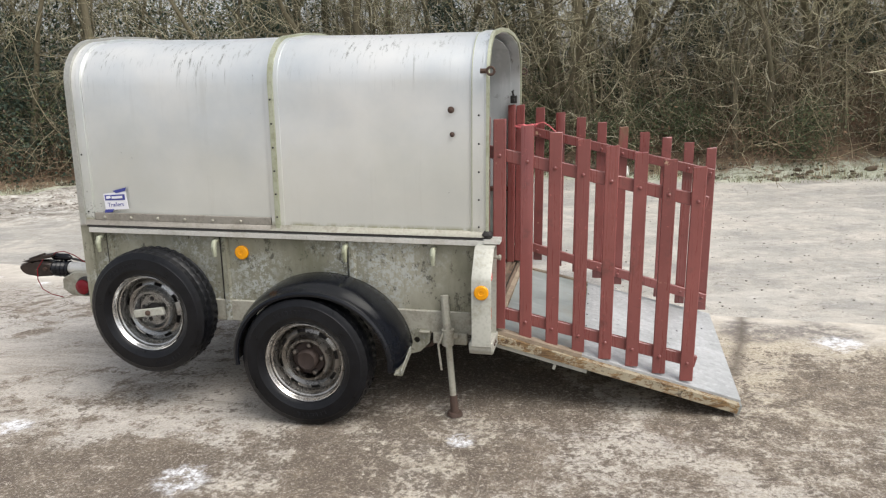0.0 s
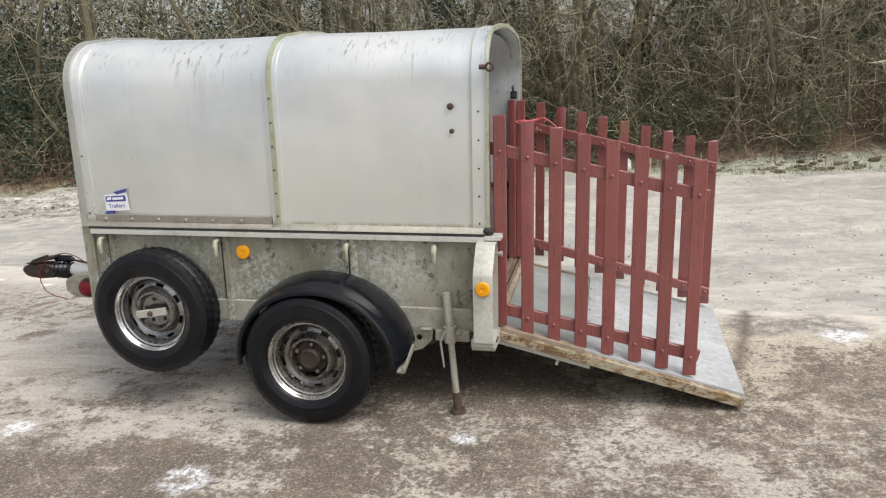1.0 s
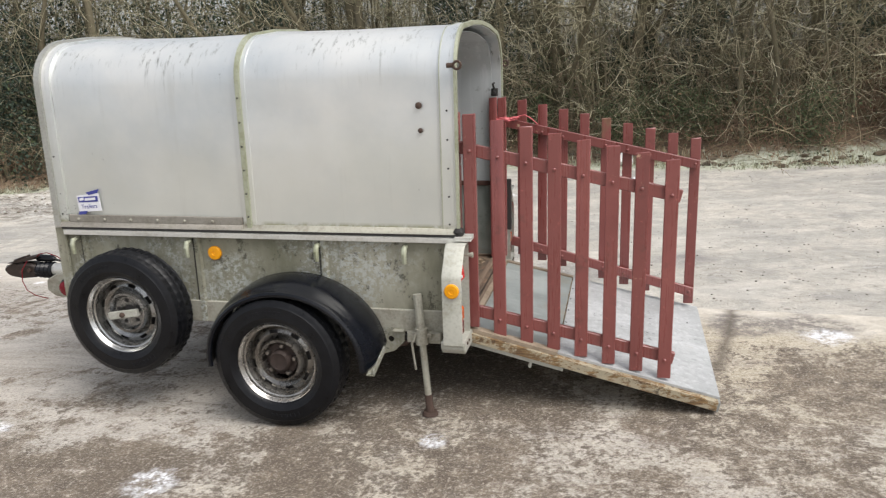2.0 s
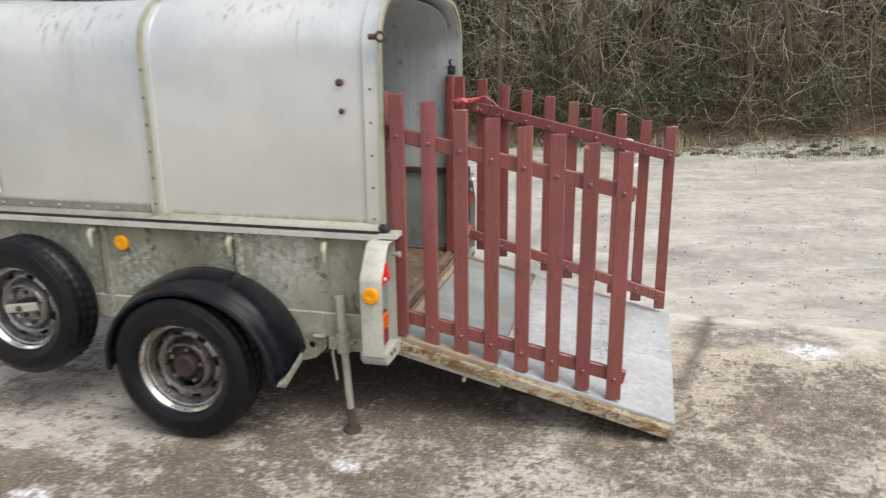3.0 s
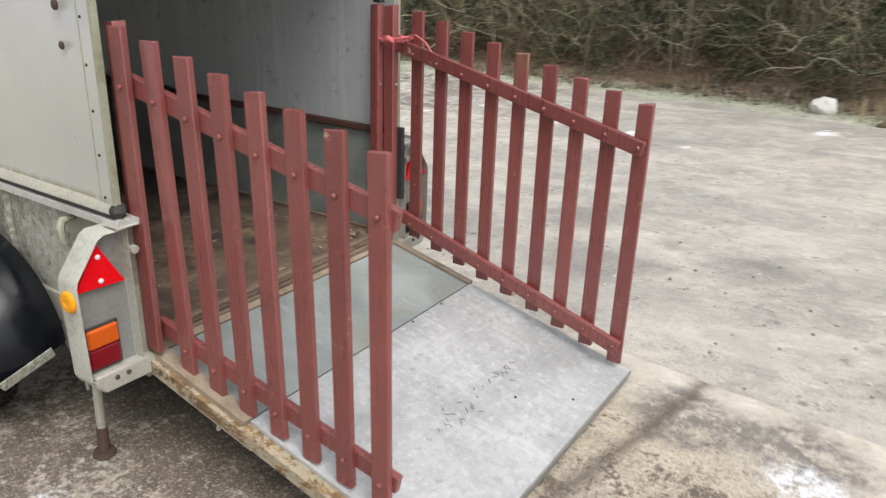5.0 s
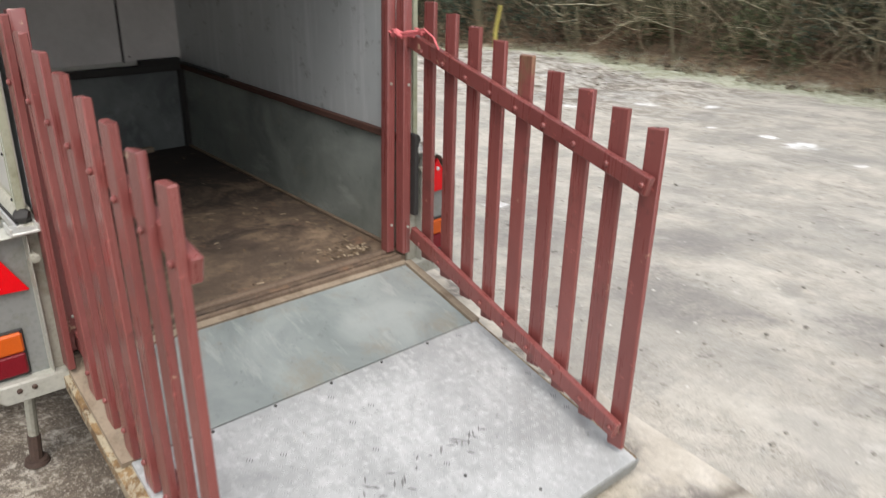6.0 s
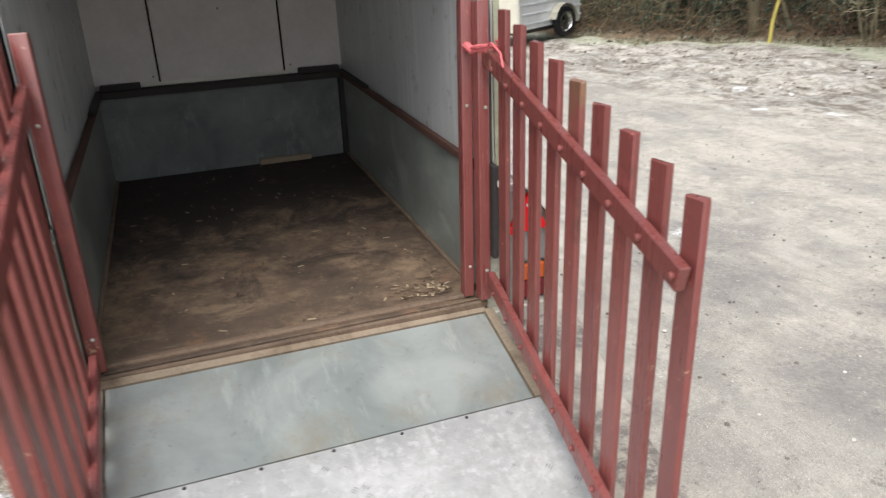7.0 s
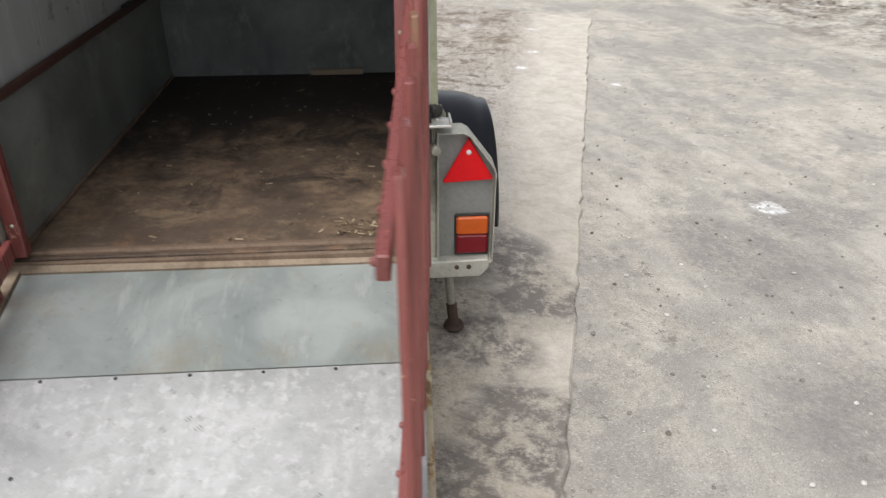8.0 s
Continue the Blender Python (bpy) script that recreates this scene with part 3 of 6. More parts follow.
BRACKEN = make_twig("dead_bracken", (0.05, 0.026, 0.016), (0.13, 0.068, 0.04), (0.24, 0.15, 0.09))
IVY = make_twig("ivy", (0.022, 0.034, 0.014), (0.06, 0.078, 0.033), (0.12, 0.14, 0.065))
HOLLY = make_twig("holly_leaves", (0.012, 0.022, 0.014), (0.032, 0.052, 0.034), (0.075, 0.10, 0.068))
BUSH = make_twig("bush_leaves", (0.02, 0.028, 0.012), (0.055, 0.072, 0.03), (0.12, 0.145, 0.07))
PALE_STONE = make_plain("pale_stone", (0.66, 0.65, 0.62), 0.9, 0.0, 0.15, 6, 0.5)
CHIPS = make_twig("stone_chips", (0.15, 0.138, 0.12), (0.30, 0.28, 0.25), (0.42, 0.40, 0.365), (0.60, 0.585, 0.555), skew=0.7)
RUBBLE = make_twig("broken_rubble", (0.09, 0.075, 0.058), (0.20, 0.17, 0.135), (0.34, 0.315, 0.28), (0.66, 0.65, 0.63), skew=0.8)
STRAW = make_twig("dry_grass", (0.17, 0.16, 0.09), (0.34, 0.35, 0.24), (0.56, 0.60, 0.50))
HAY = make_twig("bleached_grass", (0.20, 0.15, 0.08), (0.42, 0.335, 0.20), (0.62, 0.53, 0.36))
CLODS = make_twig("earth_clods", (0.05, 0.036, 0.024), (0.12, 0.09, 0.058), (0.24, 0.20, 0.15))
CRUMBS = make_twig("crumbs", (0.05, 0.034, 0.021), (0.17, 0.118, 0.072), (0.46, 0.38, 0.27), skew=0.7)
SILVER = make_steel("ribbed_silver", (0.48, 0.52, 0.56), (0.66, 0.69, 0.72), (0.30, 0.29, 0.26), 0.4, 0.5, 0.4)
CREAM = make_plain("cream_board", (0.66, 0.64, 0.55), 0.6, 0.0, 0.12, 6)
GREEN = make_plain("green_plastic", (0.03, 0.50, 0.30), 0.4, 0.0, 0.15, 6)
POST_YELLOW = make_plain("yellow_post", (0.55, 0.47, 0.12), 0.6, 0.0, 0.2, 8)


# ---- building helpers ----
def finish(name, bm, mat, smooth=True, angle=35):
    bmesh.ops.recalc_face_normals(bm, faces=bm.faces[:])
    me = bpy.data.meshes.new(name)
    bm.to_mesh(me)
    bm.free()
    me.materials.append(mat)
    if smooth:
        me.polygons.foreach_set("use_smooth", [True] * len(me.polygons))
        me.set_sharp_from_angle(angle=radians(angle))
    return me


def part(name, bm, mat, parent, label="", smooth=True):
    ob = new(name, finish(name, bm, mat, smooth))
    ob.parent = parent
    return tagged(ob, label) if label else ob


def thing(name, label, category, m=None, group="", kind=""):
    ob = new(name)
    ob.empty_display_size = 0.2
    if m is not None:
        ob.matrix_basis = m
    return tagged(ob, label, category, group, kind)


def box(x0, x1, y0, y1, z0, z1, bevel=0.003, bm=None, m=None):
    bm = bm or bmesh.new()
    mid = Matrix.Translation(((x0 + x1) / 2, (y0 + y1) / 2, (z0 + z1) / 2)) @ Matrix.Diagonal((abs(x1 - x0), abs(y1 - y0), abs(z1 - z0), 1))
    vs = bmesh.ops.create_cube(bm, size=1, matrix=mid)["verts"]
    if bevel:
        es = list({e for v in vs for e in v.link_edges})
        out = bmesh.ops.bevel(bm, geom=es, offset=bevel, segments=1, affect="EDGES")
        vs = list({v for f in out["faces"] for v in f.verts} | {v for v in vs if v.is_valid})
    if m is not None:
        bmesh.ops.transform(bm, matrix=m, verts=vs)
    return bm


def tube(points, radius, sides=8, bm=None, caps=True):
    """A round bar along points; radius is a number or one for each point."""
    bm = bm or bmesh.new()
    pts = [Vector(p) for p in points]
    rad = radius if isinstance(radius, (list, tuple)) else [radius] * len(pts)
    rings, up = [], None
    for i, p in enumerate(pts):
        d = (pts[min(i + 1, len(pts) - 1)] - pts[max(i - 1, 0)]).normalized()
        if up is None:
            up = d.orthogonal().normalized()
        up = (up - d * up.dot(d)).normalized()
        side = d.cross(up)
        rings.append([bm.verts.new(p + rad[i] * (math.cos(a) * up + math.sin(a) * side)) for a in (2 * math.pi * j / sides for j in range(sides))])
    for a, b in zip(rings, rings[1:]):
        for j in range(sides):
            bm.faces.new((a[j], a[(j + 1) % sides], b[(j + 1) % sides], b[j]))
    if caps:
        bm.faces.new(rings[0][::-1])
        bm.faces.new(rings[-1])
    return bm


def lathe(profile, sides=48, bm=None, closed=False, m=None):
    """Turns a profile of (radius, height) round the y axis; height runs to -y."""
    bm = bm or bmesh.new()
    rings = []
    for r, h in profile:
        rings.append([bm.verts.new((r * math.cos(2 * math.pi * j / sides), -h, r * math.sin(2 * math.pi * j / sides))) for j in range(sides)])
    pairs = list(zip(rings, rings[1:])) + ([(rings[-1], rings[0])] if closed else [])
    for a, b in pairs:
        for j in range(sides):
            bm.faces.new((a[j], a[(j + 1) % sides], b[(j + 1) % sides], b[j]))
    if not closed:
        for ring in (rings[0], rings[-1]):
            bm.faces.new(ring)
    if m is not None:
        bmesh.ops.transform(bm, matrix=m, verts=[v for r in rings for v in r])
    return bm


def prism(poly, axis, a, b, bm=None, bevel=0.0):
    """A polygon in the plane across axis, drawn out from a to b."""
    bm = bm or bmesh.new()

    def put(p, h):
        q = list(p)
        q.insert("xyz".index(axis), h)
        return bm.verts.new(q)

    lo, hi = [put(p, a) for p in poly], [put(p, b) for p in poly]
    n = len(poly)
    faces = [bm.faces.new(lo[::-1]), bm.faces.new(hi)] + [bm.faces.new((lo[i], lo[(i + 1) % n], hi[(i + 1) % n], hi[i])) for i in range(n)]
    if bevel:
        bmesh.ops.bevel(bm, geom=list({e for f in faces for e in f.edges}), offset=bevel, segments=1, affect="EDGES")
    return bm


def bolt(x, y, z, way, r=0.008, h=0.007, bm=None):
    """A round bolt head whose face looks along way."""
    bm = bm or bmesh.new()
    m = Matrix.Translation((x, y, z)) @ Vector((0, -1, 0)).rotation_difference(Vector(way)).to_matrix().to_4x4()
    return lathe([(r, 0), (r, h * 0.55), (r * 0.6, h), (r * 0.1, h * 1.1)], 10, bm, m=m)


# ---- the ground ----
def slope(x, y):
    """The yard falls a little away from the trailer, then climbs beneath the wood."""
    z = -0.055 * min(max(y - 0.6, 0.0), 2.6)
    if y > WOOD(x):
        z += min((0.13 + 0.012 * min(max(x + 12, 0), 16)) * (y - WOOD(x)), 1.15 + 0.03 * min(max(x + 12, 0), 16))
    return z


def WOOD(x):
    """How far back the foot of the wood lies."""
    return float(np.interp(x, (-14, -11.5, -10.5, -9.3, -8, -4.5, -2, 0, 2, 3.5), (8.7, 9.4, 10.3, 11.4, 11.4, 10.5, 10.15, 9.7, 8.7, 8.3)))


def pad_edge(x):
    return 1.225 - 0.268 * x if x < 0.6 else 1.225 - 0.268 * 0.6 - 0.19 * (x - 0.6)


def pad_end(y):
    """Where the slab stops beyond the drawbar."""
    return -8.0 + 0.5 * (y - 3.19)


def axis_steps(lo, a, b, hi, fine, growth=1.18):
    steps, s = list(np.arange(a, b + 1e-6, fine)), fine
    x = b
    while x < hi:
        s *= growth
        x += s
        steps.append(x)
    x, s = a, fine
    while x > lo:
        s *= growth
        x -= s
        steps.insert(0, x)
    return steps


def build_ground():
    xs, ys = axis_steps(-400, -16, 8, 400, 0.16), axis_steps(-400, -3, 13, 400, 0.13)
    verts = []
    for y in ys:
        for x in xs:
            z = slope(x, min(y, 30)) - 0.016
            rough = 0.012 * noise.noise((x * 1.7, y * 1.7, 0)) + 0.008 * noise.noise((x * 6, y * 6, 3))
            far = min(max((y - 4.5) / 3, 0), 1) * min(max((-x - 1) / 4, 0), 1)
            rough += far * (0.11 * noise.noise((x * 0.9, y * 1.3, 9)) + 0.06 * noise.noise((x * 3.5, y * 3.5, 5)) + 0.035 * noise.noise((x * 9, y * 9, 1)))
            if y > WOOD(x):
                rough += 0.12 * noise.noise((x * 0.6, y * 0.6, 2))
            if y < pad_edge(x) + 0.25 and x > pad_end(y) - 0.3:
                rough = -0.006
            verts.append((x, y, z + rough))
    w = len(xs)
    faces = [(j * w + i, j * w + i + 1, (j + 1) * w + i + 1, (j + 1) * w + i) for j in range(len(ys) - 1) for i in range(w - 1)]
    me = bpy.data.meshes.new("ground")
    me.from_pydata(verts, [], faces)
    me.materials.append(GRAVEL)
    me.polygons.foreach_set("use_smooth", [True] * len(faces))
    tagged(new("ground", me), "grey gravel yard with frosty patches and leaf litter under trees", "ground", kind="structure")


def build_pad():
    """The concrete hard standing, with a ragged edge that stands a little above the gravel."""
    bm = bmesh.new()
    xs = [-8.0 + 0.1 * i for i in range(130)] + [x for x in axis_steps(4.9, 5, 5.1, 16, 0.1) if x > 4.95]
    rows = []
    for x in xs:
        e = pad_edge(x) + 0.018 * noise.noise((x * 1.6, 0, 1)) + 0.020 * noise.noise((x * 9, 0, 4))
        ys = [-14, -8, -5, *np.arange(-3.6, 1.0, 0.12)]
        ys = [y for y in ys if y < e - 0.08] + [e - 0.05]
        ys += [e - 0.05] * (44 - len(ys))
        col = [bm.verts.new((x, y, slope(x, y) + 0.006 * noise.noise((x * 1.1, y * 1.1, 7)))) for y in ys]
        col.append(bm.verts.new((x, e - 0.008, slope(x, e) + 0.002)))
        col.append(bm.verts.new((x, e, slope(x, e) - 0.006)))
        col.append(bm.verts.new((x, e + 0.004, slope(x, e) - 0.08)))
        rows.append(col)
    for a, b in zip(rows, rows[1:]):
        for j in range(len(a) - 1):
            bm.faces.new((a[j], b[j], b[j + 1], a[j + 1]))
    for v in bm.verts:
        k = min(max(-v.co.x - 5.0, 0.0) / 3.0, 1.0)
        v.co.x += k * (0.5 * (v.co.y - 3.19) + 0.06 * noise.noise((0, v.co.y * 2.3, 6)))
    bmesh.ops.remove_doubles(bm, verts=bm.verts[:], dist=0.0005)
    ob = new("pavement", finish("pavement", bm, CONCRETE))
    tagged(ob, "old stained concrete hard standing with dark grime and frost", "pavement", kind="structure")


build_ground()
build_pad()

# ---- the trailer ----
TRAILER = pose(0, 0, 0, 0, 2.6, 0)   # it stands a little nose-up
YC = 0.034                           # its centre line
HALF = 0.694                         # half the width of its body
trailer = thing("livestock_trailer", "weathered aluminium livestock trailer with open rear ramp on concrete", "trailer", TRAILER)


def mir(y):
    return 2 * YC - y


def arch(half, z0, top, r, crown=0.03, n=9):
    """The outline of the canopy, from the near foot over the roof to the far foot, as (y, z)."""
    pts = [(-half + 0.008 * k / 8, z0 + (top - r - z0) * k / 8) for k in range(9)]
    for i in range(1, n + 1):
        a = math.pi / 2 * i / n
        pts.append((-half + 0.008 + r * (1 - math.cos(a)), top - r + (r - crown) * math.sin(a)))
    pts.append((-half * 0.35, top - crown * 0.3))
    pts += [(0, top)]
    pts += [(-y, z) for y, z in pts[-2::-1]]
    return [(y + YC, z) for y, z in pts]


def arch_band(half, top, r, x0, x1, z0, thick, bm=None, dent=0.0):
    """A sheet bent along the arch, from x0 to x1, with a thickness inwards."""
    bm = bm or bmesh.new()
    out, inn = arch(half, z0, top, r), arch(half - thick, z0, top - thick, r - thick * 0.6)
    cols = max(1, int((x1 - x0) / (0.05 if dent else 0.09)))
    grid = []
    for i in range(cols + 1):
        x = x0 + (x1 - x0) * i / cols
        row = []
        for pts in (out, inn):
            ring = []
            for y, z in pts:
                hold = max(0.0, min(1.0, (z - z0 - 0.02) / 0.3, (x - x0) / 0.25, (x1 - x) / 0.25))
                d = dent * hold * (noise.noise((x * 2.2, y * 1.3, z * 2.6)) + 0.38 * noise.noise((x * 6.5, y * 3.0, z * 8.5)))
                ring.append(bm.verts.new((x, y + (d if y < YC else -d), z + d * 0.5 * (z > top - 0.2))))
            row.append(ring)
        grid.append(row)
    n = len(out)
    for a, b in zip(grid, grid[1:]):
        for j in range(n - 1):
            bm.faces.new((a[0][j], b[0][j], b[0][j + 1], a[0][j + 1]))
            bm.faces.new((a[1][j + 1], b[1][j + 1], b[1][j], a[1][j]))
        for j in (0, n - 1):
            bm.faces.new((a[0][j], a[1][j], b[1][j], b[0][j]))
    for row in (grid[0], grid[-1]):
        for j in range(n - 1):
            bm.faces.new((row[0][j], row[0][j + 1], row[1][j + 1], row[1][j]))
    return bm


TOP, RAD, CAN0 = 1.845, 0.25, 0.885
part("canopy", arch_band(HALF - 0.006, TOP, RAD, -2.2, -1.11, CAN0, 0.004, dent=0.013), SKIN, trailer, "dull aluminium canopy skin with rain streaks")
part("canopy", arch_band(HALF, TOP + 0.004, RAD, -1.13, -0.08, CAN0, 0.004, dent=0.013), SKIN, trailer, "dull aluminium canopy skin with rain streaks")
part("canopy_lining", arch_band(HALF - 0.031, TOP - 0.029, RAD, -2.19, -0.12, CAN0, 0.003), INNER, trailer, "grey inner canopy sheet")

# front flange, middle rib and rear frame, each a raised band along the arch
front_band = arch_band(HALF + 0.008, TOP + 0.012, RAD + 0.01, -2.235, -2.165, CAN0 - 0.01, 0.014)
part("front_frame", front_band, SKIN, trailer)
part("front_lip", arch_band(HALF + 0.020, TOP + 0.024, RAD + 0.015, -2.245, -2.212, CAN0 - 0.01, 0.028), FRAME, trailer, "dull grey rolled front lip")
part("rib_flange", arch_band(HALF + 0.005, TOP + 0.009, RAD + 0.004, -1.155, -1.087, CAN0 - 0.02, 0.009), SKIN, trailer)
part("canopy_rib", arch_band(HALF + 0.016, TOP + 0.020, RAD + 0.010, -1.133, -1.109, CAN0 - 0.02, 0.020), MOSSY, trailer, "greenish riveted canopy rib")
rear_band = arch_band(HALF + 0.008, TOP + 0.012, RAD + 0.006, -0.135, -0.066, CAN0 - 0.015, 0.016)
part("rear_frame", rear_band, SKIN, trailer, "pale riveted rear arch frame")
part("rear_lip", arch_band(HALF + 0.018, TOP + 0.022, RAD + 0.012, -0.070, -0.056, CAN0 - 0.015, 0.020), MOSSY, trailer)
part("rear_seam", arch_band(HALF + 0.0095, TOP + 0.0135, RAD + 0.006, -0.139, -0.135, CAN0 - 0.015, 0.012), MOSSY, trailer)


def rivets(x, z_list, name):
    for z in z_list:
        part(name, bolt(x, YC - HALF - 0.015, z, (0, -1, 0), 0.0048, 0.004), DARK, trailer)
        part(name, bolt(x, mir(YC - HALF - 0.012), z, (0, 1, 0), 0.0036, 0.004), CHASSIS, trailer)


rivets(-1.121, [0.95 + 0.115 * i for i in range(6)], "rivet")
rivets(-0.103, [0.93 + 0.13 * i for i in range(5)], "rivet")
rivets(-2.19, [0.95, 1.25], "rivet")
# front wall outside and its boarded inside
front = [(y, z) for y, z in arch(HALF - 0.02, CAN0 - 0.03, TOP - 0.01, RAD)]
part("front_wall", prism(front, "x", -2.215, -2.19), SKIN, trailer)
for y0, y1 in ((-0.655, -0.305), (-0.295, 0.360), (0.370, 0.72)):
    zs = [1.74 if abs(y - YC) < 0.45 else 1.60 for y in (y0, y1)]
    poly = [(y0, 0.945), (y1, 0.945), (y1, zs[1]), (y0, zs[0])]
    part("liner_panel", prism(poly, "x", -2.186, -2.165, bevel=0.003), LINER, trailer, "pale grey front liner panel")
for y in (-0.30, 0.365):
    part("joint_strip", box(-2.175, -2.158, y - 0.004, y + 0.004, 0.945, 1.72, 0.002), DARK, trailer)

for y, z in ((-0.33, 0.975), (0.05, 1.30), (0.40, 0.975)):
    part("liner_screw", bolt(-2.165, y, z, (1, 0, 0), 0.0045, 0.003), DARK, trailer)
part("tie_ring", tube([(-2.15, -0.55 + 0.022 * math.cos(a), 1.50 + 0.022 * math.sin(a)) for a in np.linspace(0, 6.283, 13)], 0.004, 6), DARK, trailer)

# lower body: sides, headboard, corner posts
for s, f in (("near", lambda y: y), ("far", mir)):
    yo = f(-0.655)
    yi = f(-0.63)
    part("side_panel", box(-2.2, -0.1, yo, yi, 0.40, 0.85, 0.003), SIDE, trailer, "mossy galvanised lower side panel")
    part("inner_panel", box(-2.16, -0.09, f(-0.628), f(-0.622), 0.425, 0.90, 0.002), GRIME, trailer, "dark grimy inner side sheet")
    part("side_rail", prism([(f(-0.628), 0.872), (f(-0.675), 0.872), (f(-0.690), 0.866), (f(-0.690), 0.843), (f(-0.683), 0.840), (f(-0.683), 0.858), (f(-0.628), 0.862)], "x", -2.19, -0.05), TRIM, trailer, "bright worn edge rail")
    # dark strip standing in for the shadow gap between flange and rail
    part("rubber_seal", box(-2.2, -0.06, f(-0.687), f(-0.65), 0.8725, 0.8815, 0.0), DARK, trailer)
    for x0, x1, mat in ((-2.235, -1.16, FLANGE), (-1.16, -0.075, CHASSIS)):
        part("rail_flange", prism([(f(-0.64), 0.878), (f(-0.684), 0.878), (f(-0.668), 0.908), (f(-0.64), 0.908)], "x", x0, x1, bevel=0.002), mat, trailer)
    part("chassis_rail", box(-2.18, -0.14, f(-0.664), f(-0.632), 0.385, 0.50, 0.005), CHASSIS, trailer)
    part("corner_post", box(-2.255, -2.195, f(-0.675), f(-0.60), 0.38, 0.885, 0.006), SIDE, trailer)
    # inner ledge where the canopy meets the body
    part("inner_ledge", box(-2.16, -0.10, f(-0.622), f(-0.598), 0.893, 0.922, 0.004), LEDGE, trailer, "rusty brown inner ledge")
    # added strip that darkens the ledge towards the dim front corner
    part("ledge_cap", box(-2.12, -1.55, f(-0.622), f(-0.592), 0.9225, 0.934, 0.003), DARK, trailer, "dark strip on the inner ledge for the dim corner")
    part("floor_angle", box(-2.15, -0.13, f(-0.6215), f(-0.604), 0.4245, 0.438, 0.003), OLD_WOOD, trailer, "dirt-caked fillet along the floor's edge")
    for x, lo in ((-1.43, 0.39), (-0.742, 0.60), (-2.09, 0.55)):
        part("stiffener", prism([(x - 0.022, f(-0.657)), (x - 0.012, f(-0.671)), (x + 0.012, f(-0.671)), (x + 0.022, f(-0.657))], "z", lo, 0.835), SIDE, trailer)
        part("panel_joint", box(x - 0.028, x - 0.0235, f(-0.6575), f(-0.652), lo, 0.838, 0.0), DARK, trailer, "dark open joint between two side sheets")
    for x in (-2.13, -1.464, -0.764, -0.322):
        hook = tube([(x, f(-0.660), 0.818), (x, f(-0.700), 0.814), (x, f(-0.710), 0.792), (x, f(-0.705), 0.742)], [0.010, 0.014, 0.014, 0.010], 8)
        part("rope_hook", hook, MOSSY, trailer)
    for x, z in ((-0.234, 1.474), (-0.229, 1.362)):
        big = 0.016 if z > 1.4 else 0.012
        part("coach_bolt", bolt(x, f(-0.664), z, (0, f(-1) - 2 * YC * (s == "far"), 0), big, 0.008), RUST, trailer, "rusty coach bolt")
    # eye bolt and ring on the rear frame
    ring = [(-0.045 + 0.017 * math.cos(a), f(-0.70), 1.646 + 0.017 * math.sin(a)) for a in np.linspace(0, 2 * math.pi, 13)]
    eye = tube(ring, 0.006, 6)
    tube([(-0.092, f(-0.70), 1.646), (-0.066, f(-0.70), 1.646)], 0.011, 8, eye)
    part("eye_bolt", eye, RUST, trailer)
    # pin and hook at the rail's end
    channel = box(-0.075, 0.002, f(-0.715), f(-0.640), 0.858, 0.866, 0.002)
    box(-0.075, 0.002, f(-0.715), f(-0.709), 0.866, 0.880, 0.001, channel)
    box(-0.075, 0.002, f(-0.646), f(-0.640), 0.866, 0.880, 0.001, channel)
    part("rail_end", channel, TRIM, trailer, "open end of the worn edge rail")
    lump = bmesh.new()
    bmesh.ops.create_icosphere(lump, subdivisions=2, radius=0.024, matrix=Matrix.Translation((-0.062, f(-0.668), 0.893)))
    for v in lump.verts:
        v.co += v.normal * 0.008 * noise.noise(v.co * 60)
    part("moss_clump", lump, DARK, trailer, "black moss in the corner of the canopy")
    catch = tube([(-0.05, f(-0.668), 0.785), (-0.008, f(-0.668), 0.785)], 0.010, 10)
    lathe([(0.014, 0), (0.014, 0.010), (0.006, 0.012)], 10, catch, m=Matrix.Translation((-0.008, f(-0.668), 0.785)) @ pose(0, 0, 0, 0, 0, 90))
    part("ramp_catch", catch, CHASSIS, trailer)
    part("rear_post", box(-0.10, -0.045, f(-0.672), f(-0.622), 0.36, 0.872, 0.005), CHASSIS, trailer)

part("headboard", box(-2.2, -2.17, -0.63, mir(-0.63), 0.40, 0.90, 0.003), HEAD, trailer, "grimy headboard, toned darker for the dim end")
part("inner_ledge", box(-2.168, -2.12, -0.60, mir(-0.60), 0.885, 0.925, 0.004), DARK, trailer, "blackened front ledge")
part("split_board", box(-2.168, -2.135, 0.16, 0.46, 0.4245, 0.455, 0.004), BATTEN, trailer, "pale split board at the headboard's foot")
part("ledge_plate", box(-2.165, -2.115, -0.60, -0.40, 0.926, 0.955, 0.003), DARK, trailer)
part("ledge_plate", box(-2.165, -2.115, mir(-0.60), mir(-0.37), 0.926, 0.955, 0.003), DARK, trailer)
# dark strip standing for the shade in the far front corner
part("corner_angle", box(-2.166, -2.13, mir(-0.612) - 0.02, mir(-0.612) + 0.02, 0.425, 0.885, 0.004), DARK, trailer)
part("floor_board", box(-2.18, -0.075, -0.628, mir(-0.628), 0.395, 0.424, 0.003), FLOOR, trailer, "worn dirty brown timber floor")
part("rear_sill", box(-0.128, -0.096, -0.625, mir(-0.625), 0.392, 0.436, 0.007), OLD_WOOD, trailer, "worn timber rear sill")
part("sill_strip", box(-0.068, -0.052, -0.625, mir(-0.625), 0.385, 0.422, 0.006), OLD_WOOD, trailer)
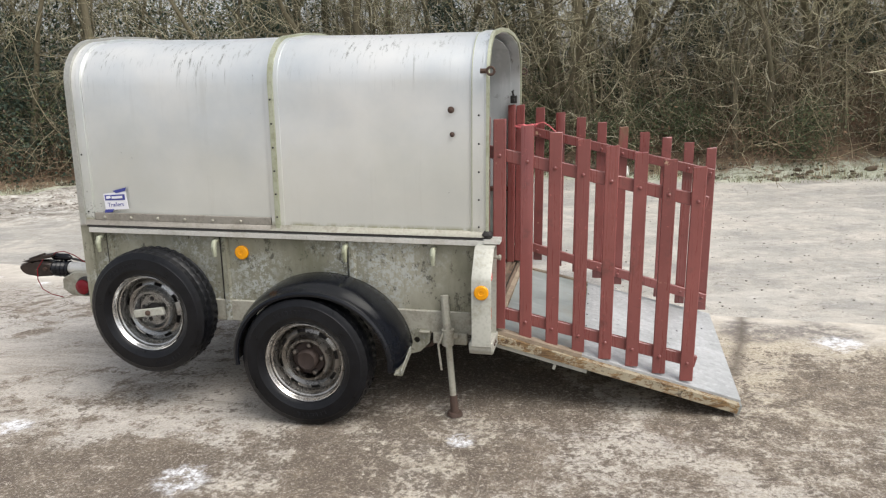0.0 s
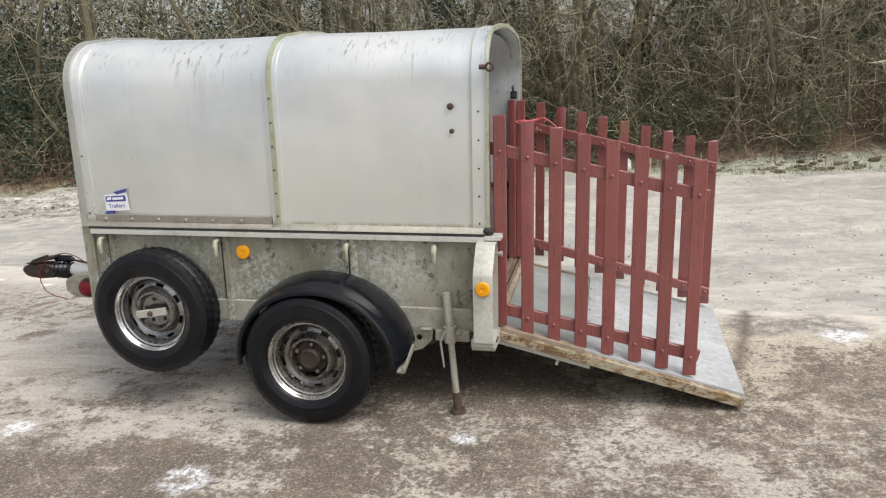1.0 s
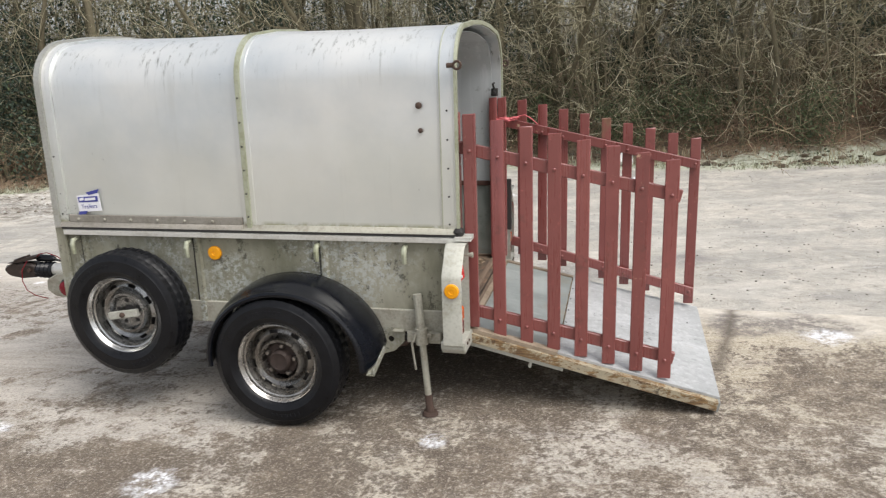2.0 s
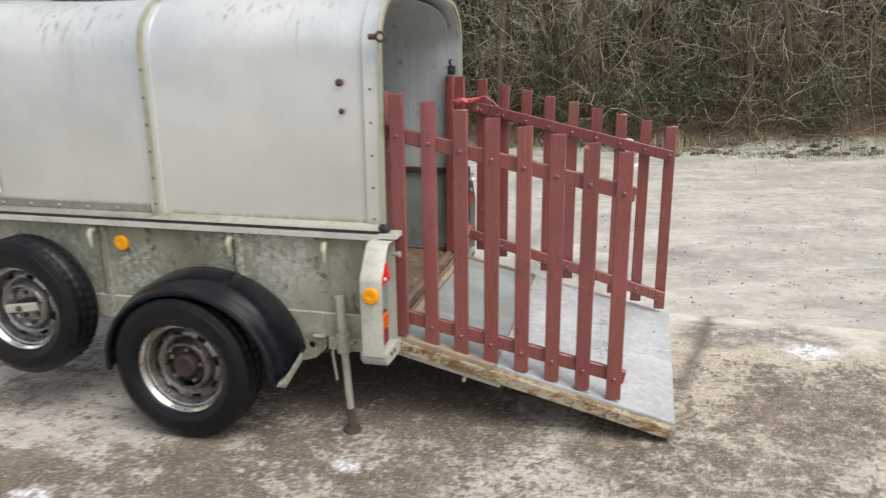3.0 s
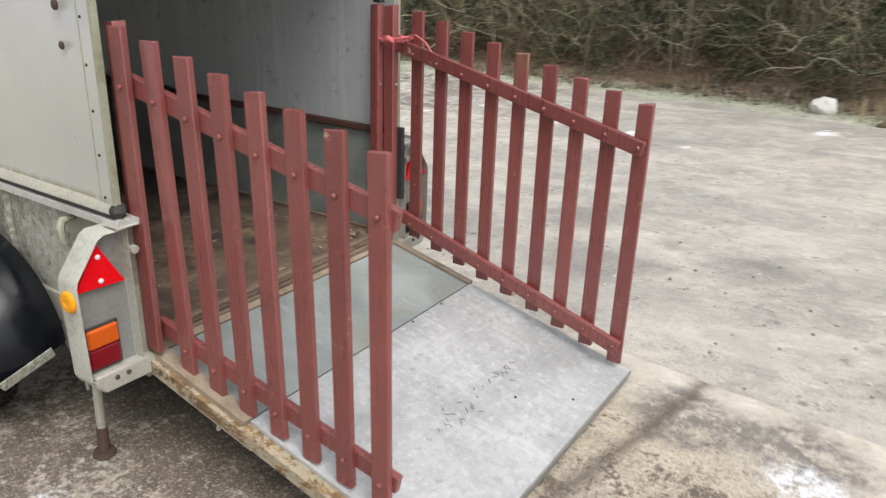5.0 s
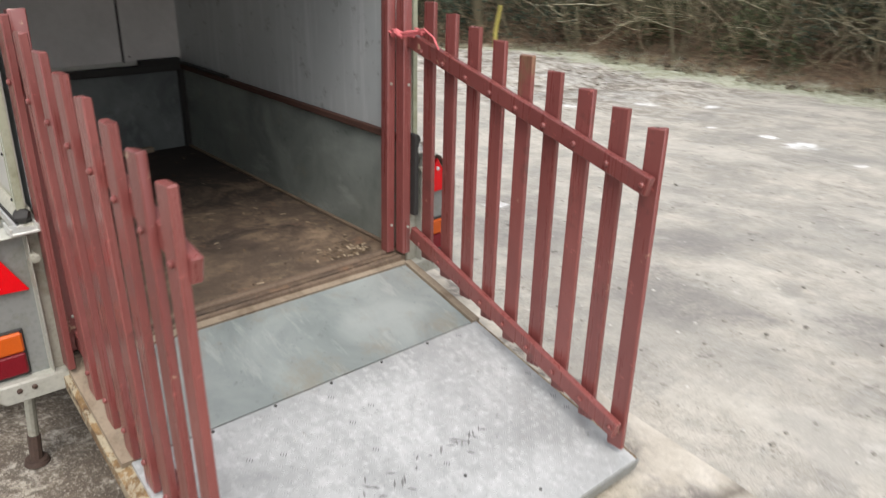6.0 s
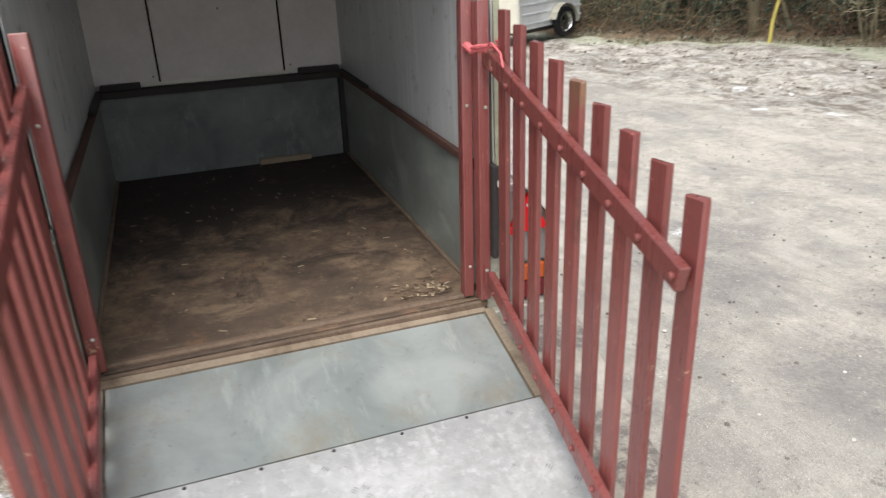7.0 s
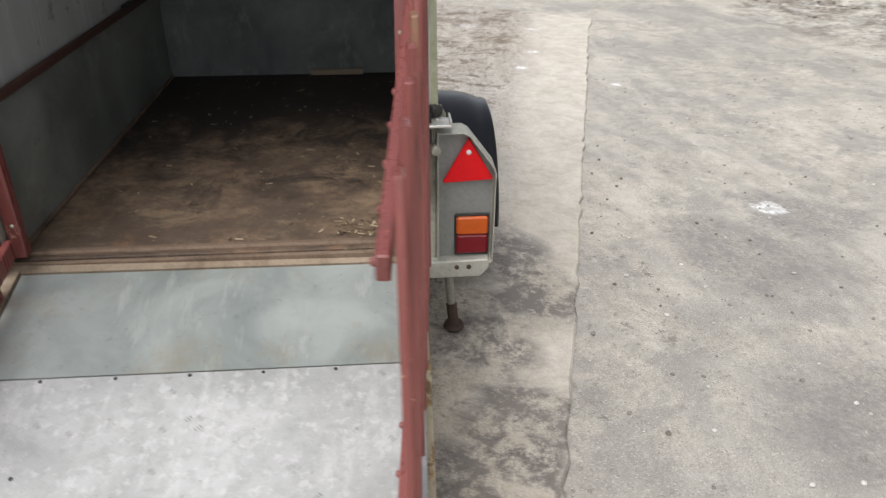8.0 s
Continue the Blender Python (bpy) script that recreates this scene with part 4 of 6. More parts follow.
# dark filler puts the groove's shade between the two boards
part("sill_groove", box(-0.10, -0.066, -0.622, mir(-0.622), 0.3885, 0.412, 0.0), DARK, trailer)
part("rear_beam", box(-0.13, -0.06, -0.64, mir(-0.64), 0.30, 0.388, 0.006), CHASSIS, trailer)
for x in (-1.75, -1.25, -0.6):
    part("cross_member", box(x - 0.025, x + 0.025, -0.60, mir(-0.60), 0.33, 0.392, 0.004), CHASSIS, trailer)
part("axle", tube([(-0.913, -0.80, 0.29), (-0.913, mir(-0.80), 0.29)], 0.03, 10), RUST, trailer)
part("axle_tube", box(-0.96, -0.866, -0.55, mir(-0.55), 0.275, 0.39, 0.01), CHASSIS, trailer)

# sticker on the side
YS = YC - HALF - 0.0035
part("sticker", prism([(-2.098, 1.045), (-1.965, 1.060), (-1.957, 0.968), (-2.092, 0.958)], "y", YS - 0.003, YS), WHITE, trailer, "faded white and blue maker's sticker")
for poly in ([(-2.04, 1.062), (-1.958, 1.082), (-1.968, 1.062), (-2.02, 1.050)], [(-2.094, 0.962), (-2.04, 0.966), (-2.055, 0.948), (-2.10, 0.945)], [(-2.09, 1.038), (-1.972, 1.046), (-1.971, 1.016), (-2.088, 1.010)]):
    part("sticker_stripe", prism(poly, "y", YS - 0.0045, YS - 0.0032), BLUE, trailer)
for x0, x1, z0, z1, c in ((-2.08, -2.055, 1.018, 1.032, WHITE), (-2.048, -1.985, 1.020, 1.033, WHITE)):
    part("lettering_bar", prism([(x0, z0), (x1, z0 + 0.005), (x1, z1 + 0.005), (x0, z1)], "y", YS - 0.006, YS - 0.0046), c, trailer)


def lettering(text, size, m, mat, parent, name="lettering"):
    """A word as a thin flat mesh, reading along the x axis of m."""
    data = bpy.data.curves.new(name, "FONT")
    data.body, data.size, data.extrude, data.align_x = text, size, 0.0004, "CENTER"
    ob = new(name, data)
    bpy.context.view_layer.update()
    me = bpy.data.meshes.new_from_object(ob.evaluated_get(bpy.context.evaluated_depsgraph_get()))
    bpy.data.objects.remove(ob)
    me.materials.clear()
    me.materials.append(mat)
    out = new(name, me)
    out.parent, out.matrix_basis = parent, m
    return out


lettering("Trailers", 0.031, pose(-2.028, YS - 0.0036, 0.980, 90, -4, 0), BLUE, trailer)
part("flange_strip", box(-2.16, -1.16, YC - HALF - 0.010, YC - HALF + 0.004, 0.905, 0.945, 0.003), FLANGE, trailer, "dirty brown riveted flange strip")
for x in np.arange(-2.1, -1.2, 0.155):
    part("rivet", bolt(x, YC - HALF - 0.010, 0.922, (0, -1, 0), 0.008, 0.006), CHASSIS, trailer)


# ---- wheels ----
def build_tyre(R=0.327, w=0.172):
    h = w / 2
    prof = [(0.200, -h * 0.72), (0.215, -h * 0.92), (0.245, -h * 1.02), (0.275, -h * 1.0), (0.300, -h * 0.93), (0.312, -h * 0.86), (R - 0.008, -h * 0.80)]
    for g in (-0.5, 0.0, 0.5):
        c = g * h
        prof += [(R - 0.001, c - 0.014), (R - 0.009, c - 0.010), (R - 0.009, c - 0.004), (R - 0.001, c)]
    prof += [(R - 0.008, h * 0.80), (0.312, h * 0.86), (0.300, h * 0.93), (0.292, h * 0.95), (0.289, h * 0.985), (0.275, h * 1.0), (0.245, h * 1.02), (0.236, h * 1.03), (0.230, h * 0.98), (0.215, h * 0.92), (0.200, h * 0.72), (0.190, 0.0)]
    bm = lathe(prof, 132, closed=True)
    # sipes: every third stretch of the tread is cut back, staggered from row to row
    for v in bm.verts:
        r = math.hypot(v.co.x, v.co.z)
        if r > R - 0.0085 and abs(v.co.y) > h * 0.15:
            j = round(math.atan2(v.co.z, v.co.x) / (2 * math.pi) * 132)
            if (j + (v.co.y > 0) + 2 * (abs(v.co.y) > h * 0.6)) % 3 == 0:
                k = (R - 0.0095) / r
                v.co.x, v.co.z = v.co.x * k, v.co.z * k
    # the shoulders are notched between the tread blocks
    for v in bm.verts:
        r = math.hypot(v.co.x, v.co.z)
        if 0.3115 < r < 0.3125 and round(math.atan2(v.co.z, v.co.x) / (2 * math.pi) * 132) % 3 == 1:
            v.co.x, v.co.z, v.co.y = v.co.x * 0.991, v.co.z * 0.991, v.co.y * 0.97
    return bm


def build_sidewall(r, half, y, start, count):
    """Raised illegible marks round a tyre's sidewall, as plain bars."""
    bm, rnd = bmesh.new(), random.Random(count)
    for i in range(count):
        a, w = radians(start + i * 5.0), rnd.choice((0.004, 0.006, 0.009))
        box(-w, w, y - 0.0012, y + 0.004, r - half, r + half, 0.0, bm, Matrix.Rotation(a, 4, "Y"))
    return bm


def build_rim():
    """A pressed steel rim with eight slots in its disc; the outside looks to -y."""
    rimb = lathe([(0.196, -0.06), (0.203, -0.064), (0.204, 0.055), (0.2045, 0.064), (0.2005, 0.069), (0.1955, 0.064), (0.1925, 0.052), (0.1895, 0.049), (0.1865, 0.050), (0.1835, 0.040), (0.1775, 0.036), (0.1735, 0.020), (0.169, 0.012), (0.166, -0.05), (0.19, -0.058)], 64, closed=True)
    radii = [(0.168, -0.004), (0.161, 0.005), (0.154, 0.011), (0.138, 0.017), (0.128, 0.012), (0.117, 0.006), (0.113, 0.020), (0.105, 0.032), (0.094, 0.033), (0.086, 0.018), (0.080, 0.004), (0.036, 0.002)]
    n = 64
    rings = [[rimb.verts.new((r * math.cos(2 * math.pi * j / n), -h, r * math.sin(2 * math.pi * j / n))) for j in range(n)] for r, h in radii]
    faces = []
    for i, (a, b) in enumerate(zip(rings, rings[1:])):
        for j in range(n):
            if i == 2 and j % 8 in (2, 3, 4):
                continue
            faces.append(rimb.faces.new((a[j], a[(j + 1) % n], b[(j + 1) % n], b[j])))
    bmesh.ops.solidify(rimb, geom=faces, thickness=0.004)
    return rimb


TYRE_MESH = finish("tyre", build_tyre(), RUBBER)
MARK_MESHES = [finish("sidewall_mark", build_sidewall(0.262, 0.008, -0.0885, a, n), SCUFFED, False) for a, n in ((-38, 9), (150, 7))]
RIM_MESH = finish("rim", build_rim(), RIM)
ROAD_RIM_MESH = finish("rim", build_rim(), GRIMY_RIM)
NUT_MESH = finish("wheel_nut", lathe([(0.014, 0), (0.014, 0.022), (0.009, 0.029), (0.004, 0.030)], 6), GRIMY_RIM)
STUD_HOLE_MESH = finish("stud_hole", lathe([(0.016, 0), (0.015, 0.004), (0.010, 0.005), (0.009, 0.002), (0.002, 0.002)], 16), DARK)


def child(name, mesh, parent, m=None, label=""):
    ob = new(name, mesh)
    ob.parent = parent
    if m is not None:
        ob.matrix_basis = m
    return tagged(ob, label) if label else ob


def wheel(name, x, y, z, out, turn, spare, parent, label):
    """out: -1 for the near side, 1 for the far side."""
    w = new(name)
    w.empty_display_size = 0.1
    w.parent = parent
    w.matrix_basis = pose(x, y, z, 0, turn, 0 if out < 0 else 180)
    tagged(w, label)
    child("tyre", TYRE_MESH, w)
    for mark in MARK_MESHES:
        child("sidewall_mark", mark, w)
    child("rim", RIM_MESH if spare else ROAD_RIM_MESH, w, label="dulled silver pressed steel rim" if spare else "grimy pressed steel rim with brake dust")
    for i in range(5):
        a = 2 * math.pi * i / 5 + 0.3
        rn = 0.060 if spare else 0.073
        child("stud_hole" if spare else "wheel_nut", STUD_HOLE_MESH if spare else NUT_MESH, w, pose(rn * math.cos(a), -0.002, rn * math.sin(a)) @ Matrix.Scale(0.75 if spare else 1, 4))
    if spare:
        # added disc: the dark seen through the slots, no part of the wheel
        part("carrier_plate", lathe([(0.162, -0.05), (0.162, -0.03), (0.04, -0.028)], 40), DARK, w, "added dark disc that shades the spare wheel's slots")
        part("centre_boss", lathe([(0.034, -0.05), (0.034, 0.0), (0.01, 0.002)], 20), DARK, w)
        part("clamp_bar", box(-0.085, 0.085, -0.062, -0.040, -0.019, 0.019, 0.003), PALE, w, "grey spare wheel clamp bar")
        part("clamp_screw", tube([(0, 0.05, 0), (0, -0.078, 0)], 0.009, 8), RUST, w)
        part("clamp_nut", bolt(0, -0.062, 0, (0, -1, 0), 0.014, 0.014), RUST, w)
    else:
        part("hub_cap", lathe([(0.054, 0.0), (0.054, 0.032), (0.050, 0.041), (0.042, 0.046), (0.036, 0.043), (0.006, 0.043)], 32), HUB, w, "grimy dark brown hub cap")
        part("hub_recess", lathe([(0.0795, 0.0), (0.0795, 0.006), (0.052, 0.007)], 32), HUB, w, "grimy brown recess round the wheel nuts")
        part("brake_drum", lathe([(0.162, -0.055), (0.162, -0.012), (0.150, -0.006), (0.05, -0.006)], 40), DARK, w, "dark rusty brake drum")
    return w


wheel("wheel", -0.913, -0.858, 0.29, -1, 8, False, trailer, "road wheel with black tyre and grimy rim")
wheel("wheel", -0.913, mir(-0.858), 0.29, 1, 30, False, trailer, "road wheel with black tyre and grimy rim")
wheel("spare_wheel", -1.792, -0.772, 0.462, -1, -9, True, trailer, "spare wheel clamped to the trailer's side")
part("spare_bracket", box(-1.90, -1.68, -0.725, -0.655, 0.44, 0.485, 0.004), CHASSIS, trailer)


def build_mudguard(f, parent):
    """A black moulded guard over the wheel, with a rounded outer shoulder and a lip."""
    cx, cz, n = -0.872, 0.300, 36
    a0, a1 = radians(187), radians(-4)
    prof = [(0.420, -0.692), (0.440, -0.694), (0.446, -0.705), (0.445, -0.76), (0.441, -0.81), (0.433, -0.855), (0.420, -0.892), (0.410, -0.908), (0.409, -0.922), (0.404, -0.937), (0.393, -0.944), (0.380, -0.941), (0.377, -0.934), (0.390, -0.930), (0.397, -0.905), (0.410, -0.880), (0.424, -0.84), (0.431, -0.79), (0.433, -0.71)]
    bm, rings = bmesh.new(), []
    for i in range(n + 1):
        ring = []
        for r, y in prof:
            a = a0 + (a1 + radians(44) * (y + 0.94) - a0) * i / n
            ring.append(bm.verts.new((cx + r * math.cos(a), f(y), cz + r * 0.865 * math.sin(a))))
        rings.append(ring)
    k = len(prof)
    for p, q in zip(rings, rings[1:]):
        for j in range(k):
            bm.faces.new((p[j], p[(j + 1) % k], q[(j + 1) % k], q[j]))
    bm.faces.new(rings[0])
    bm.faces.new(rings[-1][::-1])
    part("mudguard", bm, BLACK, parent, "glossy black plastic mudguard")


for f in (lambda y: y, mir):
    build_mudguard(f, trailer)
    rise = Matrix.Translation((-0.446, f(-0.835), 0.286)) @ Matrix.Rotation(math.atan2(0.075, f(-0.66) - f(-0.92)), 4, "X")
    angle_iron = box(-0.020, 0.020, -0.095, 0.095, -0.003, 0.003, 0.001, m=rise)
    box(0.015, 0.020, -0.095, 0.095, 0.003, 0.032, 0.001, angle_iron, rise)
    part("guard_bracket", angle_iron, SIDE, trailer, "mossy angle iron carrying the mudguard")
    # hanger plate with a lightening hole, and the folded end of the brake rod behind it
    ring, cx, cz = [], -0.418, 0.345
    hanger = bmesh.new()
    for y in (f(-0.666), f(-0.660)):
        outer = [hanger.verts.new((x, y, z)) for x, z in ((-0.495, 0.395), (-0.500, 0.30), (-0.470, 0.262), (-0.400, 0.285), (-0.352, 0.335), (-0.345, 0.40), (-0.38, 0.405), (-0.44, 0.405))]
        inner = [hanger.verts.new((cx + 0.016 * math.cos(a), y, cz + 0.016 * math.sin(a))) for a in [radians(135 + 45 * i) for i in range(8)]]
        ring.append((outer, inner))
    for i in range(8):
        j = (i + 1) % 8
        for outer, inner in ring:
            hanger.faces.new((outer[i], outer[j], inner[j], inner[i]))
        hanger.faces.new((ring[0][0][i], ring[0][0][j], ring[1][0][j], ring[1][0][i]))
        hanger.faces.new((ring[0][1][i], ring[0][1][j], ring[1][1][j], ring[1][1][i]))
    part("hanger_plate", hanger, SIDE, trailer, "dirty cream steel hanger plate with a hole")
    part("brake_rod", tube([(-0.40, f(-0.63), 0.30), (-0.35, f(-0.64), 0.315), (-0.325, f(-0.645), 0.345), (-0.33, f(-0.64), 0.375)], 0.011, 8), RUST, trailer)
    part("hanger_lip", box(-0.40, -0.345, f(-0.70), f(-0.655), 0.395, 0.40, 0.001), CHASSIS, trailer)


# ---- rear lamp boxes ----
def lamp_box(f, side):
    lb = new("lamp_box")
    lb.parent = trailer
    lb.empty_display_size = 0.1
    tagged(lb, "pale grey sheet metal rear lamp box")
    outer = [(-0.672, 0.852), (-0.752, 0.853), (-0.772, 0.842), (-0.852, 0.735), (-0.858, 0.715), (-0.855, 0.402), (-0.845, 0.394), (-0.672, 0.388)]
    n = len(outer)
    poly = [(f(y), z) for y, z in outer]
    cz = 0.62

    def shrink(d):
        w, h = 1 - d / 0.093, 1 - d / 0.23
        return [(f(-0.765) + (y - f(-0.765)) * w, cz + (z - cz) * h) for y, z in poly]

    # a hood open to the rear, its back plate set in
    bm = bmesh.new()
    loops = []
    for x, src in ((-0.108, poly), (-0.021, poly), (-0.018, shrink(0.002)), (-0.018, shrink(0.004)), (-0.054, shrink(0.005))):
        loops.append([bm.verts.new((x, y, z)) for y, z in src])
    for a, b in zip(loops, loops[1:]):
        for j in range(n):
            bm.faces.new((a[j], a[(j + 1) % n], b[(j + 1) % n], b[j]))
    bm.faces.new(loops[0])
    bm.faces.new(loops[-1])
    part("housing", bm, PALE, lb)
    part("back_plate", prism(shrink(0.008), "x", -0.0538, -0.0525), LAMP_PLATE, lb, "dull grey lamp back plate")
    part("foot_tray", prism([(f(-0.632), 0.408), (f(-0.842), 0.414), (f(-0.842), 0.378), (f(-0.815), 0.348), (f(-0.632), 0.345)], "x", -0.125, -0.014, bevel=0.005), PALE, lb, "grimy folded steel lamp tray")
    tri = [(f(-0.771), 0.828), (f(-0.850), 0.690), (f(-0.690), 0.682)]
    part("reflector_triangle", prism(tri, "x", -0.052, -0.034, bevel=0.003), RED_LENS, lb, "bright red triangular reflector")
    for y, z in ((-0.770, 0.784), (-0.770, 0.708))[:2 if side < 0 else 1]:
        part("reflector_screw", bolt(-0.034, f(y), z, (1, 0, 0), 0.008, 0.005), WHITE, lb)
    y0, y1 = f(-0.838), f(-0.735)
    part("indicator_lens", box(-0.050, -0.032, y0, y1, 0.496, 0.560, 0.006), AMBER, lb, "orange indicator lens")
    part("brake_lens", box(-0.050, -0.034, y0, y1, 0.425, 0.494, 0.006), DEEP_RED, lb, "dark red brake lens")
    part("lamp_base", box(-0.052, -0.042, f(-0.843), f(-0.729), 0.418, 0.568, 0.004), DARK, lb)
    yo = f(-0.8580)
    if side > 0:
        lb.matrix_basis = pose(0, 0, -0.018)
    m = Matrix.Translation((-0.062, yo, 0.664)) @ pose(0, 0, 0, 0, 0, 0 if side < 0 else 180)
    if side < 0:
        part("side_reflector", lathe([(0.034, -0.004), (0.034, 0.008), (0.029, 0.012), (0.012, 0.013), (0.010, 0.010), (0.004, 0.010)], 28, m=m), YELLOW, lb, "round amber side reflector")
    for y in (-0.775, -0.735):
        part("tray_bolt", bolt(-0.014, f(y), 0.388, (1, 0, 0), 0.008, 0.006), RUST, lb)


lamp_box(lambda y: y, -1)
lamp_box(mir, 1)
part("side_reflector", lathe([(0.036, -0.004), (0.036, 0.008), (0.031, 0.012), (0.012, 0.013), (0.010, 0.010), (0.004, 0.010)], 28, m=Matrix.Translation((-1.335, -0.66, 0.757))), YELLOW, trailer, "round amber side reflector")


# ---- prop stands ----
def prop_stand(f):
    top, foot = Vector((-0.27, f(-0.69), 0.59)), Vector((-0.212, f(-0.745), 0.0))
    way = foot - top
    st = new("prop_stand")
    st.parent = trailer
    tagged(st, "rusty tubular prop stand lowered to the ground")
    part("outer_tube", tube([top, top + way * 0.36], 0.021, 10), CHASSIS, st)
    part("inner_tube", tube([top + way * 0.3, top + way * 0.86], 0.0165, 10), CHASSIS, st)
    part("foot_tube", tube([top + way * 0.84, foot + Vector((0, 0, 0.004))], 0.020, 10), RUST, st)
    part("foot_pad", tube([foot + Vector((0, 0, 0.012)), foot + Vector((0, 0, -0.004))], [0.034, 0.040], 14), RUST, st)
    c = top + way * 0.34
    clamp = tube([c + Vector((0, 0, 0.035)), c - Vector((0, 0, 0.045))], [0.032, 0.030], 12)
    tube([c, c + Vector((0.05, 0, 0.0))], 0.012, 8, clamp)
    part("clamp", clamp, CHASSIS, st)
    lever = tube([c + Vector((-0.02, f(-0.70) - f(-0.68), 0.02)), c + Vector((-0.045, f(-0.70) - f(-0.68), -0.04)), c + Vector((-0.03, f(-0.70) - f(-0.68), -0.17))], 0.006, 6)
    part("clamp_lever", lever, CHASSIS, st)
    part("stand_bracket", box(-0.33, -0.16, f(-0.69), f(-0.655), 0.34, 0.395, 0.004), CHASSIS, st)


prop_stand(lambda y: y)
prop_stand(mir)


# ---- drawbar and coupling ----
hitch = new("drawbar")
hitch.parent = trailer
tagged(hitch, "steel drawbar with black rubber coupling gaiter")
for y in (-0.45, 0.52):
    part("drawbar_arm", tube([(-1.9, y, 0.36), (-2.25, y, 0.36), (-2.84, YC - 0.02 * np.sign(y), 0.37)], 0.035, 4), CHASSIS, hitch)
part("coupling_head_mount", prism([(-2.66, 0.27), (-2.66, 0.42), (-2.86, 0.42), (-2.95, 0.37), (-2.955, 0.30), (-2.90, 0.262), (-2.80, 0.255)], "y", YC - 0.07, YC + 0.07, bevel=0.008), CHASSIS, hitch)
part("draw_tube", tube([(-2.70, YC, 0.425), (-2.935, YC, 0.425)], 0.042, 14), TRIM, hitch)
bell = [(-2.925, 0.050), (-2.94, 0.056), (-2.955, 0.046), (-2.972, 0.056), (-2.988, 0.045), (-3.004, 0.055), (-3.02, 0.044), (-3.036, 0.053), (-3.065, 0.044)]
part("gaiter", tube([(x, YC, 0.418) for x, _ in bell], [r for _, r in bell], 16), BLACK, hitch, "black ribbed rubber gaiter")
part("coupling", prism([(-3.04, 0.376), (-3.04, 0.458), (-3.10, 0.470), (-3.17, 0.466), (-3.20, 0.452), (-3.255, 0.455), (-3.285, 0.44), (-3.292, 0.415), (-3.27, 0.385), (-3.235, 0.372), (-3.15, 0.368)], "y", YC - 0.046, YC + 0.046, bevel=0.012), GREASE, hitch, "dark greasy ball coupling")
part("coupling_handle", prism([(-3.27, 0.462), (-3.20, 0.482), (-3.12, 0.505), (-3.055, 0.520), (-3.035, 0.512), (-3.045, 0.498), (-3.12, 0.482), (-3.19, 0.462)], "y", YC - 0.040, YC + 0.040, bevel=0.006), GREASE, hitch)
part("handle_loop", tube([(-3.175 + 0.055 * math.cos(a), YC + 0.028 * math.sin(a), 0.493 + 0.018 * math.cos(a)) for a in np.linspace(0, 2 * math.pi, 15)], 0.008, 7), GREASE, hitch)
part("coupling_bolt", tube([(-3.085, YC - 0.06, 0.425), (-3.085, YC + 0.06, 0.425)], 0.013, 8), RUST, hitch)
part("coupling_bolt", tube([(-3.15, YC - 0.058, 0.410), (-3.15, YC + 0.058, 0.410)], 0.011, 8), RUST, hitch)
part("damper_boot", tube([(-3.075, YC + 0.02, 0.485), (-3.06, YC + 0.02, 0.492), (-2.96, YC + 0.02, 0.492), (-2.935, YC + 0.02, 0.486)], [0.012, 0.023, 0.023, 0.012], 12), BLACK, hitch)
part("hand_brake", tube([(-2.95, YC + 0.02, 0.487), (-2.85, YC + 0.02, 0.47), (-2.74, YC + 0.02, 0.45)], 0.008, 8), DARK, hitch)
part("cable", tube([(-3.03, YC - 0.03, 0.515), (-2.985, YC - 0.05, 0.54), (-2.92, YC - 0.06, 0.552), (-2.83, YC - 0.08, 0.535), (-2.72, YC - 0.12, 0.50), (-2.5, YC - 0.18, 0.43)], 0.003, 6), DEEP_RED, hitch, "thin red breakaway cable")
part("cable", tube([(-3.09, YC - 0.05, 0.49), (-3.125, YC - 0.07, 0.43), (-3.125, YC - 0.08, 0.36), (-3.09, YC - 0.09, 0.30), (-3.03, YC - 0.09, 0.268), (-2.94, YC - 0.09, 0.252)], 0.003, 6), DEEP_RED, hitch, "thin red breakaway cable")
lamp = lathe([(0.045, -0.03), (0.062, 0.0), (0.062, 0.02), (0.05, 0.035)], 20, m=Matrix.Translation((-2.765, YC - 0.075, 0.335)))
part("marker_lamp", lamp, DARK, hitch)
part("marker_lens", lathe([(0.046, 0.03), (0.048, 0.05), (0.03, 0.062), (0.005, 0.064)], 20, m=Matrix.Translation((-2.765, YC - 0.075, 0.335))), DEEP_RED, hitch, "dark red round marker lens")


# ---- ramp ----
RA, RB, RC, RD = Vector((-0.03, -0.655, 0.402)), Vector((-0.04, 0.705, 0.388)), Vector((1.132, -0.655, 0.122)), Vector((1.155, 0.668, 0.140))


def on_ramp(u, v, h=0.0):
    """A place on the ramp: u from hinge to tip, v from the near to the far edge, h above its top."""
    p = RA.lerp(RC, u).lerp(RB.lerp(RD, u), v)
    return p + Vector((0.235, 0, 0.972)) * h


